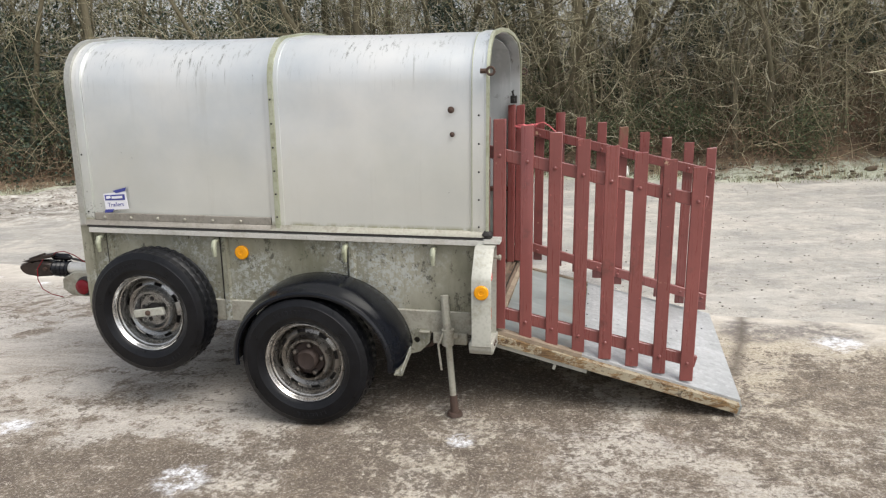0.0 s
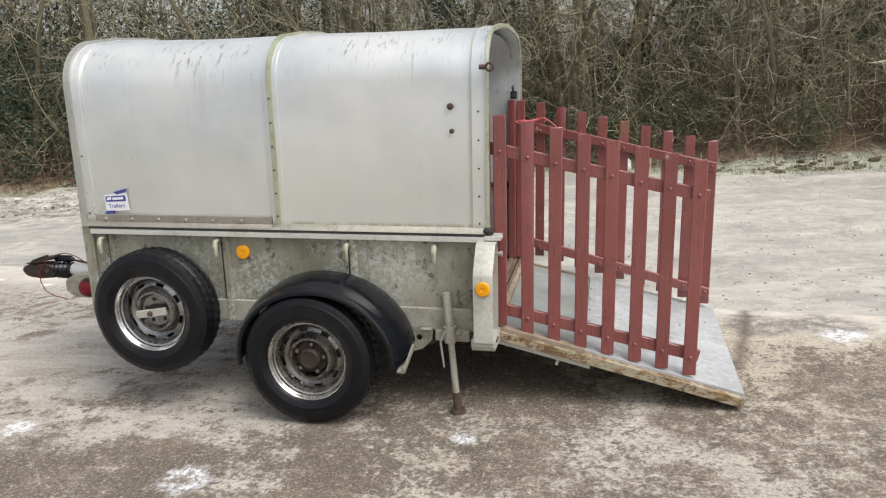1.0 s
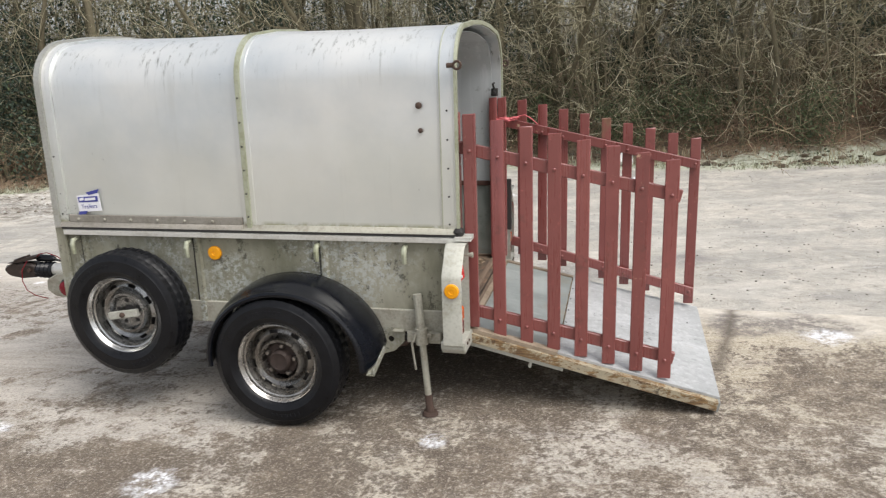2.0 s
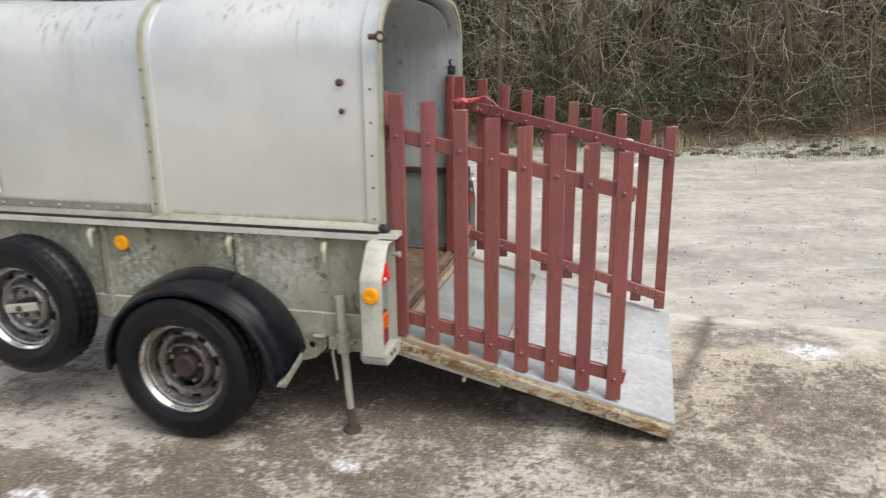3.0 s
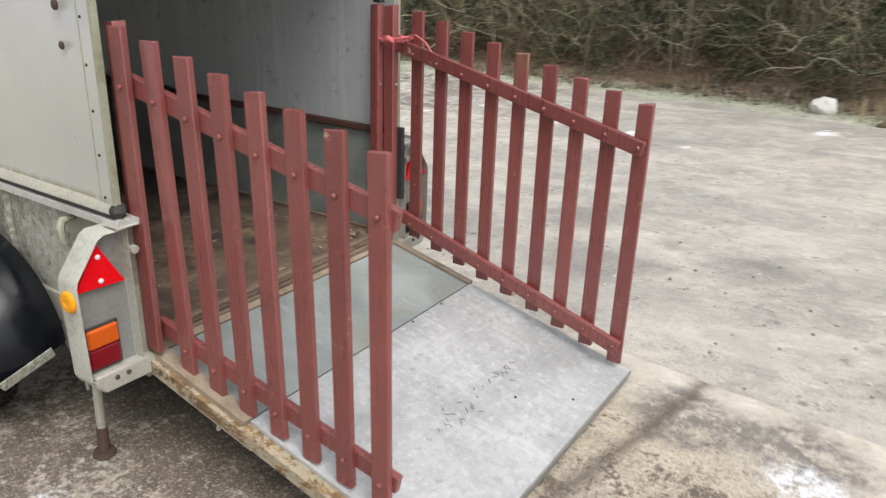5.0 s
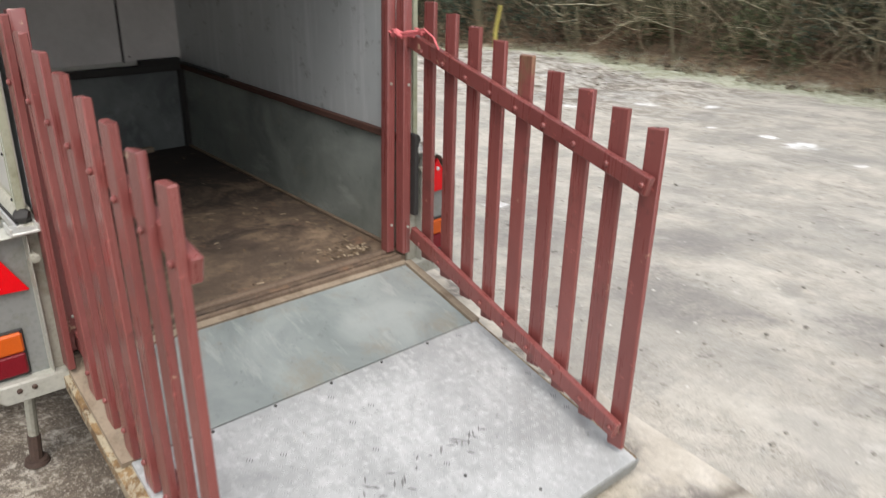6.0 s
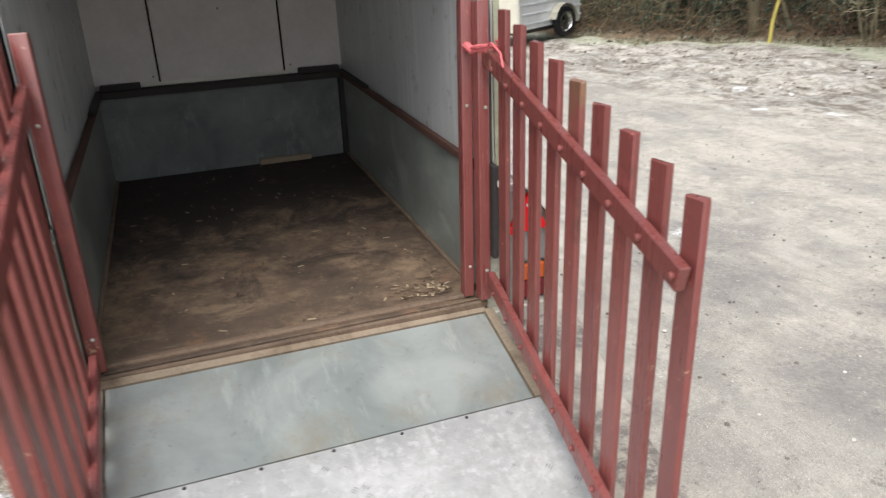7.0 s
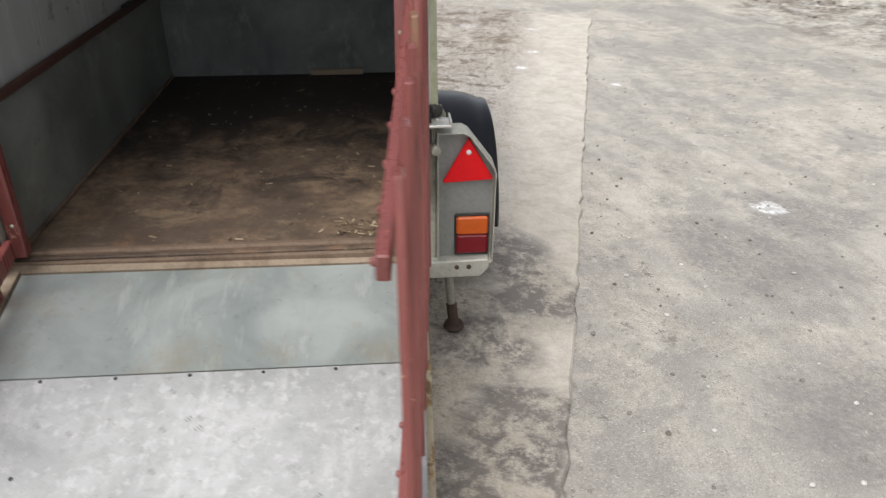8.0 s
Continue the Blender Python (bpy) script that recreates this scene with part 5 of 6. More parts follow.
def ramp_slab(u0, u1, v0, v1, h0, h1, bevel=0.002, bm=None):
    bm = bm or bmesh.new()
    nu, nv = max(1, round((u1 - u0) * 12)), max(1, round((v1 - v0) * 12))
    grid = [[[bm.verts.new(on_ramp(u0 + (u1 - u0) * i / nu, v0 + (v1 - v0) * j / nv, h)) for j in range(nv + 1)] for i in range(nu + 1)] for h in (h0, h1)]
    for g in grid:
        for i in range(nu):
            for j in range(nv):
                bm.faces.new((g[i][j], g[i + 1][j], g[i + 1][j + 1], g[i][j + 1]))
    lo, hi = grid
    rim = [(i, 0) for i in range(nu)] + [(nu, j) for j in range(nv)] + [(i, nv) for i in range(nu, 0, -1)] + [(0, j) for j in range(nv, 0, -1)]
    for (i, j), (p, q) in zip(rim, rim[1:] + rim[:1]):
        bm.faces.new((lo[i][j], lo[p][q], hi[p][q], hi[i][j]))
    if bevel:
        edges = [e for e in bm.edges if len(e.link_faces) == 2 and e.calc_face_angle(0) > 1.0]
        bmesh.ops.bevel(bm, geom=edges, offset=bevel, segments=1, affect="EDGES")
    return bm


ramp = new("ramp")
ramp.parent = trailer
tagged(ramp, "lowered tail ramp with worn wooden edge and metal plates")
part("ramp_deck", ramp_slab(0.0, 0.995, 0.0, 1.0, -0.052, -0.009, 0.004), RAMP_EDGE, ramp, "worn yellowish timber ramp edge")
part("smooth_plate", ramp_slab(0.012, 0.3585, 0.055, 0.970, -0.008, 0.0015, 0.001), SMOOTH, ramp, "dull blue-grey smooth steel sheet")
part("tread_plate", ramp_slab(0.364, 1.0, 0.03, 0.985, -0.008, 0.0035, 0.001), TREAD, ramp, "pale frosty five-bar tread plate")
part("ramp_batten", ramp_slab(0.0, 0.362, 0.974, 0.998, -0.008, 0.010, 0.003), BATTEN, ramp)
part("ramp_batten", ramp_slab(0.0, 0.362, 0.012, 0.050, -0.008, 0.010, 0.003), BATTEN, ramp)
part("ramp_batten", ramp_slab(-0.022, 0.008, 0.02, 0.98, -0.03, 0.006, 0.003), BATTEN, ramp)
part("under_frame", ramp_slab(0.0, 0.40, 0.01, 0.045, -0.075, -0.053, 0.003), PALE, ramp)
part("under_frame", ramp_slab(0.0, 0.40, 0.955, 0.99, -0.075, -0.053, 0.003), PALE, ramp)
part("tip_strip", ramp_slab(0.9955, 1.003, 0.0, 1.0, -0.054, -0.0085, 0.0), LAMP_PLATE, ramp, "dull grey metal strip along the ramp's tip")
part("under_bolt", tube([on_ramp(0.27, 0.02, -0.07), on_ramp(0.27, 0.02, -0.105)], 0.008, 8), PALE, ramp)
for u, v in [(0.372, 0.2 + 0.15 * i) for i in range(5)] + [(0.62, 0.22), (0.80, 0.60), (0.93, 0.72)]:
    p = on_ramp(u, v, 0.0035)
    part("plate_screw", bolt(p.x, p.y, p.z, (0.235, 0, 0.972), 0.0055, 0.003), DARK, ramp)
for v in (0.12, 0.5, 0.88):
    a, b = on_ramp(-0.012, v - 0.05, -0.02), on_ramp(-0.012, v + 0.05, -0.02)
    part("hinge", tube([a, b], 0.014, 10), RUST, ramp)


def tread_bars():
    """Rows of small raised bars in turning groups over the tread plate, some of them caked dark where hooves tread."""
    rnd = random.Random(17)
    clean, caked = ([], []), ([], [])
    nu, nv = 24, 42
    for i in range(nu):
        for j in range(nv):
            u, v = 0.378 + (i + 0.5) / nu * 0.612, 0.04 + (j + 0.5) / nv * 0.935
            a = radians(45 if (i + j) % 2 else -45) + rnd.uniform(-0.05, 0.05)
            dirty = rnd.random() < 0.03
            verts, faces = caked if dirty else clean
            wide = 0.0022
            for k in (-1, 0, 1):
                ox, oy = k * 0.0075 * -math.sin(a), k * 0.0075 * math.cos(a)
                base = len(verts)
                for dx, dy, h in ((-0.012, 0, 0), (0, -wide, 0), (0.012, 0, 0), (0, wide, 0), (-0.004, 0, 1), (0.004, 0, 1)):
                    x, y = ox + dx * math.cos(a) - dy * math.sin(a), oy + dx * math.sin(a) + dy * math.cos(a)
                    verts.append(on_ramp(u + x / 1.2, v + y / 1.34, 0.0033 + 0.0008 * h))
                faces += [tuple(base + q for q in f) for f in ((0, 1, 4), (1, 5, 4), (1, 2, 5), (2, 3, 5), (3, 4, 5), (3, 0, 4))]
    # a row of dark scrape marks across the middle
    verts, faces = caked
    for n in range(34):
        k = rnd.random()
        u, v = 0.735 - 0.03 * k + rnd.gauss(0, 0.016), 0.33 + 0.40 * k + rnd.gauss(0, 0.010)
        a, half, w = radians(rnd.choice((-42, 48)) + rnd.gauss(4, 9)), rnd.uniform(0.010, 0.022), rnd.uniform(0.0022, 0.0040)
        base = len(verts)
        for dx, dy in ((-half, 0), (0, -w), (half, 0), (0, w)):
            x, y = dx * math.cos(a) - dy * math.sin(a), dx * math.sin(a) + dy * math.cos(a)
            verts.append(on_ramp(u + x / 1.2, v + y / 1.34, 0.0044))
        faces.append((base, base + 1, base + 2, base + 3))
    for (verts, faces), mat in ((clean, TREAD), (caked, TRODDEN)):
        me = bpy.data.meshes.new("tread_pattern")
        me.from_pydata(verts, [], faces)
        me.materials.append(mat)
        ob = new("tread_pattern", me)
        ob.parent = ramp
        tagged(ob, kind="stuff")


tread_bars()


# ---- slatted side gates on the ramp ----
def slat_mesh(x, y, z0, z1, w, t, lean, seed):
    """One upright slat, a little uneven, with softened edges."""
    rnd = random.Random(seed)
    bm = box(-w / 2, w / 2, -t / 2, t / 2, z0, z1, 0.003)
    for v in bm.verts:
        k = (v.co.z - z0) / (z1 - z0)
        v.co.x += x + lean[0] * k + 0.003 * noise.noise((x * 5, v.co.z * 3, seed))
        v.co.y += y + lean[1] * k + 0.002 * noise.noise((v.co.z * 2, seed, 5))
        if k > 0.98:
            v.co.z += rnd.uniform(-0.003, 0.003) + 0.004 * (v.co.x - x - lean[0] * k) / w
    return bm


def bar(a, b, w, t, bm=None):
    """A flat bar from a to b, w deep and t thick across y."""
    a, b = Vector(a), Vector(b)
    d = (b - a).normalized()
    up = Vector((-d.z, 0, d.x))
    bm = bm or bmesh.new()
    side = d.cross(up)
    vs = []
    for p in (a, b):
        vs.append([bm.verts.new(p + up * sz * w / 2 + side * sy * t / 2) for sy, sz in ((-1, -1), (1, -1), (1, 1), (-1, 1))])
    fs = [bm.faces.new(vs[0][::-1]), bm.faces.new(vs[1])] + [bm.faces.new((vs[0][i], vs[0][(i + 1) % 4], vs[1][(i + 1) % 4], vs[1][i])) for i in range(4)]
    bmesh.ops.bevel(bm, geom=list({e for f in fs for e in f.edges}), offset=0.003, segments=1, affect="EDGES")
    return bm


near_gate = thing("slatted_gate", "oxblood painted wooden slatted gate along the ramp's edge", "gate", TRAILER @ pose(0, 0.011, 0), "ramp side gates")
for i in range(8):
    x = -0.011 + 0.1277 * i
    foot = 0.42 if i == 0 else 0.368 - 0.0285 * (i - 1)
    top = 1.430 - 0.0297 * i
    yf, yt = (-0.645, -0.640) if i == 0 else (-0.617 + 0.002 * i, -0.638 + 0.003 * i)
    part("slat", slat_mesh(x, yf, foot, top, 0.060, 0.021, (0.0, yt - yf), i), RED_PAINT, near_gate)
    for a, z in (("bolt", 1.265 - 0.0287 * i), ("bolt", 0.478 - 0.0272 * i)):
        if i or z > 1:
            k = (z - foot) / (top - foot)
            part(a, bolt(x, yf + (yt - yf) * k - 0.011, z, (0, -1, 0), 0.0085, 0.008), RED_PAINT, near_gate)
part("top_rail", bar((-0.085, -0.613, 1.284), (0.925, -0.594, 1.056), 0.058, 0.024), RED_PAINT, near_gate)
part("bottom_rail", bar((-0.03, -0.603, 0.495), (0.925, -0.582, 0.288), 0.058, 0.024), RED_PAINT, near_gate)

far_gate = thing("slatted_gate", "oxblood painted wooden slatted gate tied with pink cord", "gate", TRAILER, "ramp side gates")
for i in range(9):
    x = 0.066 + 0.1285 * i
    foot = 0.435 - 0.0322 * i
    top = 1.422 - 0.0289 * i
    yt = 0.700 - 0.0114 * i
    yf = yt + 0.004
    part("slat", slat_mesh(x, yf, foot, top, 0.057, 0.017, (0.0, yt - yf), 20 + i), WORN_PAINT if i == 4 else RED_PAINT, far_gate, "slat with paint worn to brown wood" if i == 4 else "")
    for z, r in ((1.255 - 0.0267 * i, 0.001), (0.508 - 0.0305 * i, 0.0)):
        part("bolt", bolt(x, yt - 0.040, z, (0, -1, 0), 0.0085, 0.008), RED_PAINT, far_gate)
part("top_rail", bar((-0.03, 0.681, 1.288), (1.112, 0.580, 1.037), 0.055, 0.024), RED_PAINT, far_gate)
part("bottom_rail", bar((0.0, 0.680, 0.535), (1.115, 0.580, 0.258), 0.058, 0.024), RED_PAINT, far_gate)

# upright planks just inside the rear opening, on both sides
for y, x, lean, w, d in ((0.634, -0.105, 0.010, 0.036, 0.045), (0.676, -0.055, 0.0, 0.038, 0.05)):
    plank = thing("upright_plank", "oxblood painted wooden plank upright inside the opening", "plank", TRAILER, "upright planks")
    part("plank", slat_mesh(x, y, 0.434, 1.442, d, w, (0.0, lean), 50 + int(y * 100)), RED_PAINT, plank)
    for z in (0.55, 1.12, 1.30):
        part("screw", bolt(x + d / 2, y + 0.004, z, (1, 0, 0), 0.006, 0.004), PALE, plank)
plank = thing("upright_plank", "oxblood painted wooden plank leaning inside the opening", "plank", TRAILER, "upright planks")
part("plank", slat_mesh(-0.085, -0.594, 0.434, 1.435, 0.04, 0.045, (0.0, 0.012), 77), RED_PAINT, plank)
for z in (0.55, 1.2):
    part("screw", bolt(-0.065, -0.588, z, (1, 0, 0), 0.006, 0.004), PALE, plank)

latch = thing("door_latch", "black iron spring latch on the inner rear frame", "latch", TRAILER)
part("latch_body", box(-0.115, -0.075, 0.625, 0.66, 1.452, 1.50, 0.004), DARK, latch)
part("latch_bolt", tube([(-0.095, 0.60, 1.475), (-0.095, 0.69, 1.475)], 0.010, 8), DARK, latch)
part("latch_arm", tube([(-0.095, 0.62, 1.50), (-0.10, 0.61, 1.525), (-0.10, 0.655, 1.53)], 0.007, 6), DARK, latch)

cord = thing("cord", "faded pink baler cord knotted round gate and post", "cord", TRAILER)
loop = []
for i in range(40):
    a = i / 39 * 2 * math.pi * 3
    loop.append((-0.035 + 0.075 * math.cos(a) + 0.02 * math.sin(a * 0.7), 0.678 + 0.055 * math.sin(a), 1.305 + 0.012 * math.sin(a * 1.7) + 0.01 * i / 39))
part("loop", tube(loop, 0.005, 6), CORD, cord)
part("loose_end", tube([(0.03, 0.66, 1.32), (0.09, 0.65, 1.335), (0.13, 0.66, 1.31), (0.17, 0.65, 1.275)], 0.004, 6), CORD, cord)
part("knot", tube([(-0.06, 0.625, 1.30), (-0.03, 0.622, 1.315), (0.0, 0.625, 1.30)], [0.008, 0.013, 0.008], 8), CORD, cord)
ring_latch = thing("hinge_pin", "black greasy hinge pin, with a dark strip for the gap", "hinge", TRAILER)
part("pin", tube([(-0.03, 0.71, 0.80), (-0.03, 0.71, 0.90)], 0.014, 8), DARK, ring_latch)
# dark strip filling in for the black gap between planks and rear post
part("plate", box(-0.05, -0.005, 0.695, 0.715, 0.60, 0.93, 0.003), DARK, ring_latch)

# ---- the wood behind ----
def branch(verts, faces, pts, rad, sides):
    """Adds a tapering limb to a vertex and face list."""
    base, up = len(verts), None
    pts = [Vector(p) for p in pts]
    for i, p in enumerate(pts):
        d = (pts[min(i + 1, len(pts) - 1)] - pts[max(i - 1, 0)]).normalized()
        up = d.orthogonal().normalized() if up is None else (up - d * up.dot(d)).normalized()
        side = d.cross(up)
        for j in range(sides):
            a = 2 * math.pi * j / sides
            verts.append(p + rad[i] * (math.cos(a) * up + math.sin(a) * side))
    for i in range(len(pts) - 1):
        for j in range(sides):
            k = (j + 1) % sides
            faces.append((base + i * sides + j, base + i * sides + k, base + (i + 1) * sides + k, base + (i + 1) * sides + j))


def grow(rnd, out, start, way, length, radius, level, levels):
    """A limb with its side limbs; out[level] collects geometry."""
    n = 8 if level == 0 else 6 if level < 3 else 4
    pts, rad, p, d = [start], [radius], start.copy(), way.normalized()
    for i in range(n):
        bend = 0.17 if level == 0 else 0.34 if level == 1 else 0.44
        d = (d + Vector((rnd.gauss(0, bend), rnd.gauss(0, bend), rnd.gauss(0.04, bend * 0.8)))).normalized()
        p = p + d * (length / n)
        pts.append(p.copy())
        rad.append(max(0.0035, radius * (1 - 0.82 * (i + 1) / n)))
    sides = (8, 5, 4, 3, 3)[level]
    branch(*out[0 if level < 2 else 1], pts, rad, sides)
    if level + 1 >= levels:
        return
    count = (10, 6, 4, 3)[level]
    for c in range(count):
        k = rnd.uniform(0.22 if level == 0 else 0.15, 1.0) * n
        i = min(int(k), n - 1)
        at = pts[i].lerp(pts[i + 1], k - i)
        along = (pts[i + 1] - pts[i]).normalized()
        side = along.orthogonal()
        side.rotate(Matrix.Rotation(rnd.uniform(0, 6.28), 3, along))
        go = along * (rnd.uniform(0.6, 1.2) if level == 0 else rnd.uniform(0.25, 0.9)) + side.normalized() * rnd.uniform(0.6, 1.0)
        reach = rnd.uniform(0.22, 0.42) if level == 0 else rnd.uniform(0.36, 0.62)
        thick = rnd.uniform(0.24, 0.42) if level == 0 else rnd.uniform(0.45, 0.65)
        grow(rnd, out, at, go, length * reach, max(0.006, rad[i] * thick), level + 1, levels)


def as_mesh(name, verts, faces, mat):
    me = bpy.data.meshes.new(name)
    me.from_pydata(verts, [], faces)
    me.materials.append(mat)
    me.polygons.foreach_set("use_smooth", [True] * len(faces))
    return me


def make_tree(seed, height, radius, lean):
    rnd = random.Random(seed)
    out = [([], []), ([], [])]
    grow(rnd, out, Vector((0, 0, -0.3)), Vector((lean, rnd.uniform(-0.1, 0.05), 1)), height, radius, 0, 4)
    tree = thing("tree", "bare winter tree with mossy grey trunk and fine twigs", "tree", group="trees of the wood")
    for name, (v, f), mat in (("trunk", out[0], BARK), ("crown", out[1], LIMB)):
        ob = new(name, as_mesh(name, v, f, mat))
        ob.parent = tree
    return tree


KINDS = [make_tree(11, 7.5, 0.085, 0.05), make_tree(12, 6.5, 0.06, -0.15), make_tree(13, 8.5, 0.135, 0.02), make_tree(14, 5.5, 0.05, 0.25), make_tree(15, 6.0, 0.055, -0.25), make_tree(16, 7.0, 0.075, 0.12)]
rnd = random.Random(5)
spots = []
for row, (back, gap) in enumerate(((1.1, 1.0), (2.2, 1.1), (3.6, 1.3), (5.4, 1.7), (8.0, 2.2))):
    x = -24 + row * 0.4
    while x < 10 + row * 1.5:
        if row < 3 or x < -7 or (row == 3 and x > 1.5):
            spots.append((x + rnd.uniform(-0.5, 0.5), back + rnd.uniform(-0.6, 0.6)))
        x += gap * rnd.uniform(0.7, 1.3)
used = set()
for n, (x, back) in enumerate(spots):
    y = WOOD(x) + back
    m = Matrix.Translation((x, y, slope(x, y))) @ pose(0, 0, 0, rnd.uniform(-6, 6), rnd.uniform(-6, 6), rnd.uniform(0, 360)) @ Matrix.Scale(1, 4)
    k = n % len(KINDS)
    if k not in used:
        used.add(k)
        KINDS[k].matrix_basis = m
    else:
        copy_thing(KINDS[k], m)


# a cluster of older trunks that stands out of the wood, and two thick leaning stems beside it
for x, y, k, turn, lean in ((0.05, 11.2, 2, 20, 3), (0.42, 11.5, 0, 140, -4), (-0.22, 11.6, 5, 250, 6), (0.75, 11.9, 2, 300, -5), (3.2, 11.3, 2, 75, 9), (4.0, 11.7, 0, 200, -8), (-5.4, 12.2, 2, 160, 4), (-5.0, 12.5, 0, 30, -3)):
    copy_thing(KINDS[k], Matrix.Translation((x, y, slope(x, y))) @ pose(0, 0, 0, 0, lean, turn))


def holly_tree(x, y, height, wide, seed):
    """An evergreen with a ragged crown of small dark leaves in clumps."""
    r = random.Random(seed)
    tree = thing("holly_tree", "dark bluish green holly among the bare trees", "tree", Matrix.Translation((x, y, slope(x, y))), "hollies of the wood")
    bole, verts, faces = ([], []), [], []
    branch(*bole, [Vector((0, 0, -0.2)), Vector((0.03, 0, height * 0.4)), Vector((-0.02, 0.03, height * 0.9))], [0.06, 0.045, 0.012], 6)
    new("trunk", as_mesh("trunk", *bole, BARK)).parent = tree
    for _ in range(95):
        h = r.uniform(0.06, 1.0)
        reach = wide * (1.05 - h) ** 0.6 * math.sqrt(r.random())
        a = r.uniform(0, 6.28)
        c = Vector((reach * math.cos(a), reach * math.sin(a), h * height + r.gauss(0, 0.1)))
        for _ in range(75):
            q = c + Vector((r.gauss(0, 0.13), r.gauss(0, 0.13), r.gauss(0, 0.10)))
            d = Vector((r.gauss(0, 1), r.gauss(0, 1), r.gauss(0, 1))).normalized()
            b, size, base = d.orthogonal().normalized(), r.uniform(0.018, 0.038), len(verts)
            verts += [q - d * size, q + b * size * 0.5, q + d * size, q - b * size * 0.5]
            faces.append((base, base + 1, base + 2, base + 3))
    new("crown", as_mesh("crown", verts, faces, HOLLY)).parent = tree


for n, (x, y, height, wide) in enumerate(((-1.3, 11.9, 4.4, 1.0), (4.9, 11.4, 3.6, 0.9), (-12.6, 11.2, 3.2, 1.0), (-7.2, 12.8, 3.8, 0.9), (1.0, 11.6, 1.5, 0.8), (-2.6, 11.3, 3.4, 0.9), (2.3, 11.2, 2.6, 0.8))):
    holly_tree(x, y, height, wide, 70 + n)


def make_coppice(seed, stems, height):
    """A clump of crooked hazel poles from one stool, each with side shoots."""
    r = random.Random(seed)
    shoots = ([], [])

    def limb(out, p, d, length, rad, n, sides, bend, lift):
        pts, radii = [p], [rad]
        for i in range(n):
            d = (d + Vector((r.gauss(0, bend), r.gauss(0, bend), r.gauss(lift, bend * 0.6)))).normalized()
            p = p + d * (length / n)
            pts.append(p)
            radii.append(max(0.0025, rad * (1 - 0.75 * (i + 1) / n)))
        branch(*out, pts, radii, sides)
        return pts, radii

    clump = thing("coppice", "bare hazel coppice with pale olive crooked poles", "shrub", group="coppice clumps of the wood")
    for _ in range(stems):
        a, out, pole = r.uniform(0, 6.28), r.uniform(0.03, 0.32), ([], [])
        foot = Vector((0.12 * math.cos(a), 0.12 * math.sin(a), -0.15))
        pts, radii = limb(pole, foot, Vector((out * math.cos(a), out * math.sin(a), 1)), height * r.uniform(0.7, 1.1), r.uniform(0.014, 0.034), 8, 5, 0.13, 0.05)
        new("pole", as_mesh("pole", *pole, HAZEL)).parent = clump
        for _ in range(7):
            i = r.randint(2, 7)
            side = Vector((r.gauss(0, 1), r.gauss(0, 1), r.gauss(0.35, 0.4))).normalized()
            q, rr = limb(shoots, pts[i], side, r.uniform(0.5, 1.5), radii[i] * 0.5, 6, 4, 0.30, 0.04)
            for _ in range(4):
                j = r.randint(1, 5)
                twig = Vector((r.gauss(0, 1), r.gauss(0, 1), r.gauss(0.3, 0.5))).normalized()
                limb(shoots, q[j], twig, r.uniform(0.2, 0.6), max(0.003, rr[j] * 0.55), 4, 3, 0.34, 0.0)
    crown = new("crown", as_mesh("crown", *shoots, SHOOT))
    crown.parent = clump
    tagged(crown, kind="stuff")
    return clump


CLUMPS = [make_coppice(61, 7, 4.2), make_coppice(62, 5, 3.4), make_coppice(63, 8, 4.6), make_coppice(64, 6, 3.0)]
rnd = random.Random(15)
x, n = -9.0, 0
while x < 9.5:
    y = WOOD(x) + rnd.uniform(0.25, 2.4)
    m = Matrix.Translation((x, y, slope(x, y))) @ pose(0, 0, 0, rnd.uniform(-8, 8), rnd.uniform(-8, 8), rnd.uniform(0, 360))
    if n < len(CLUMPS):
        CLUMPS[n].matrix_basis = m
    else:
        copy_thing(CLUMPS[n % len(CLUMPS)], m)
    n += 1
    x += rnd.uniform(0.45, 1.0)


def thicket(name, label, count, mat, seed, ys, length, radius, droop, zmax=0.2, spread=0.55, wander=0.22, xs=(-21, 10)):
    """Tangled thin stems along the wood's edge."""
    r = random.Random(seed)
    verts, faces = [], []
    for _ in range(count):
        x = r.uniform(*xs)
        y = WOOD(x) + r.uniform(*ys)
        p = Vector((x, y, slope(x, y) + r.uniform(-0.05, zmax)))
        d = Vector((r.gauss(0, spread), r.gauss(-0.1, spread * 0.7), r.uniform(0.35, 1.0))).normalized()
        n = 8
        s = r.uniform(*length) / n
        pts, rad, r0 = [p], [], r.uniform(*radius)
        for i in range(n):
            d = (d + Vector((r.gauss(0, wander), r.gauss(0, wander), r.gauss(-droop, wander * 0.9)))).normalized()
            p = p + d * s
            pts.append(p)
        rad = [max(0.0015, r0 * (1 - 0.75 * i / n)) for i in range(n + 1)]
        branch(verts, faces, pts, rad, 3)
        for _ in range(5):
            i = r.randint(1, n - 1)
            q, e, tw = pts[i], Vector((r.gauss(0, 0.7), r.gauss(0, 0.6), r.gauss(0.25, 0.5))).normalized(), [pts[i]]
            for _ in range(3):
                e = (e + Vector((r.gauss(0, 0.3), r.gauss(0, 0.3), r.gauss(0, 0.25)))).normalized()
                q = q + e * s * 0.8
                tw.append(q)
            branch(verts, faces, tw, [r0 * 0.5, r0 * 0.4, r0 * 0.3, 0.0014], 3)
    tagged(new(name, as_mesh(name, verts, faces, mat)), label, "undergrowth", kind="stuff")


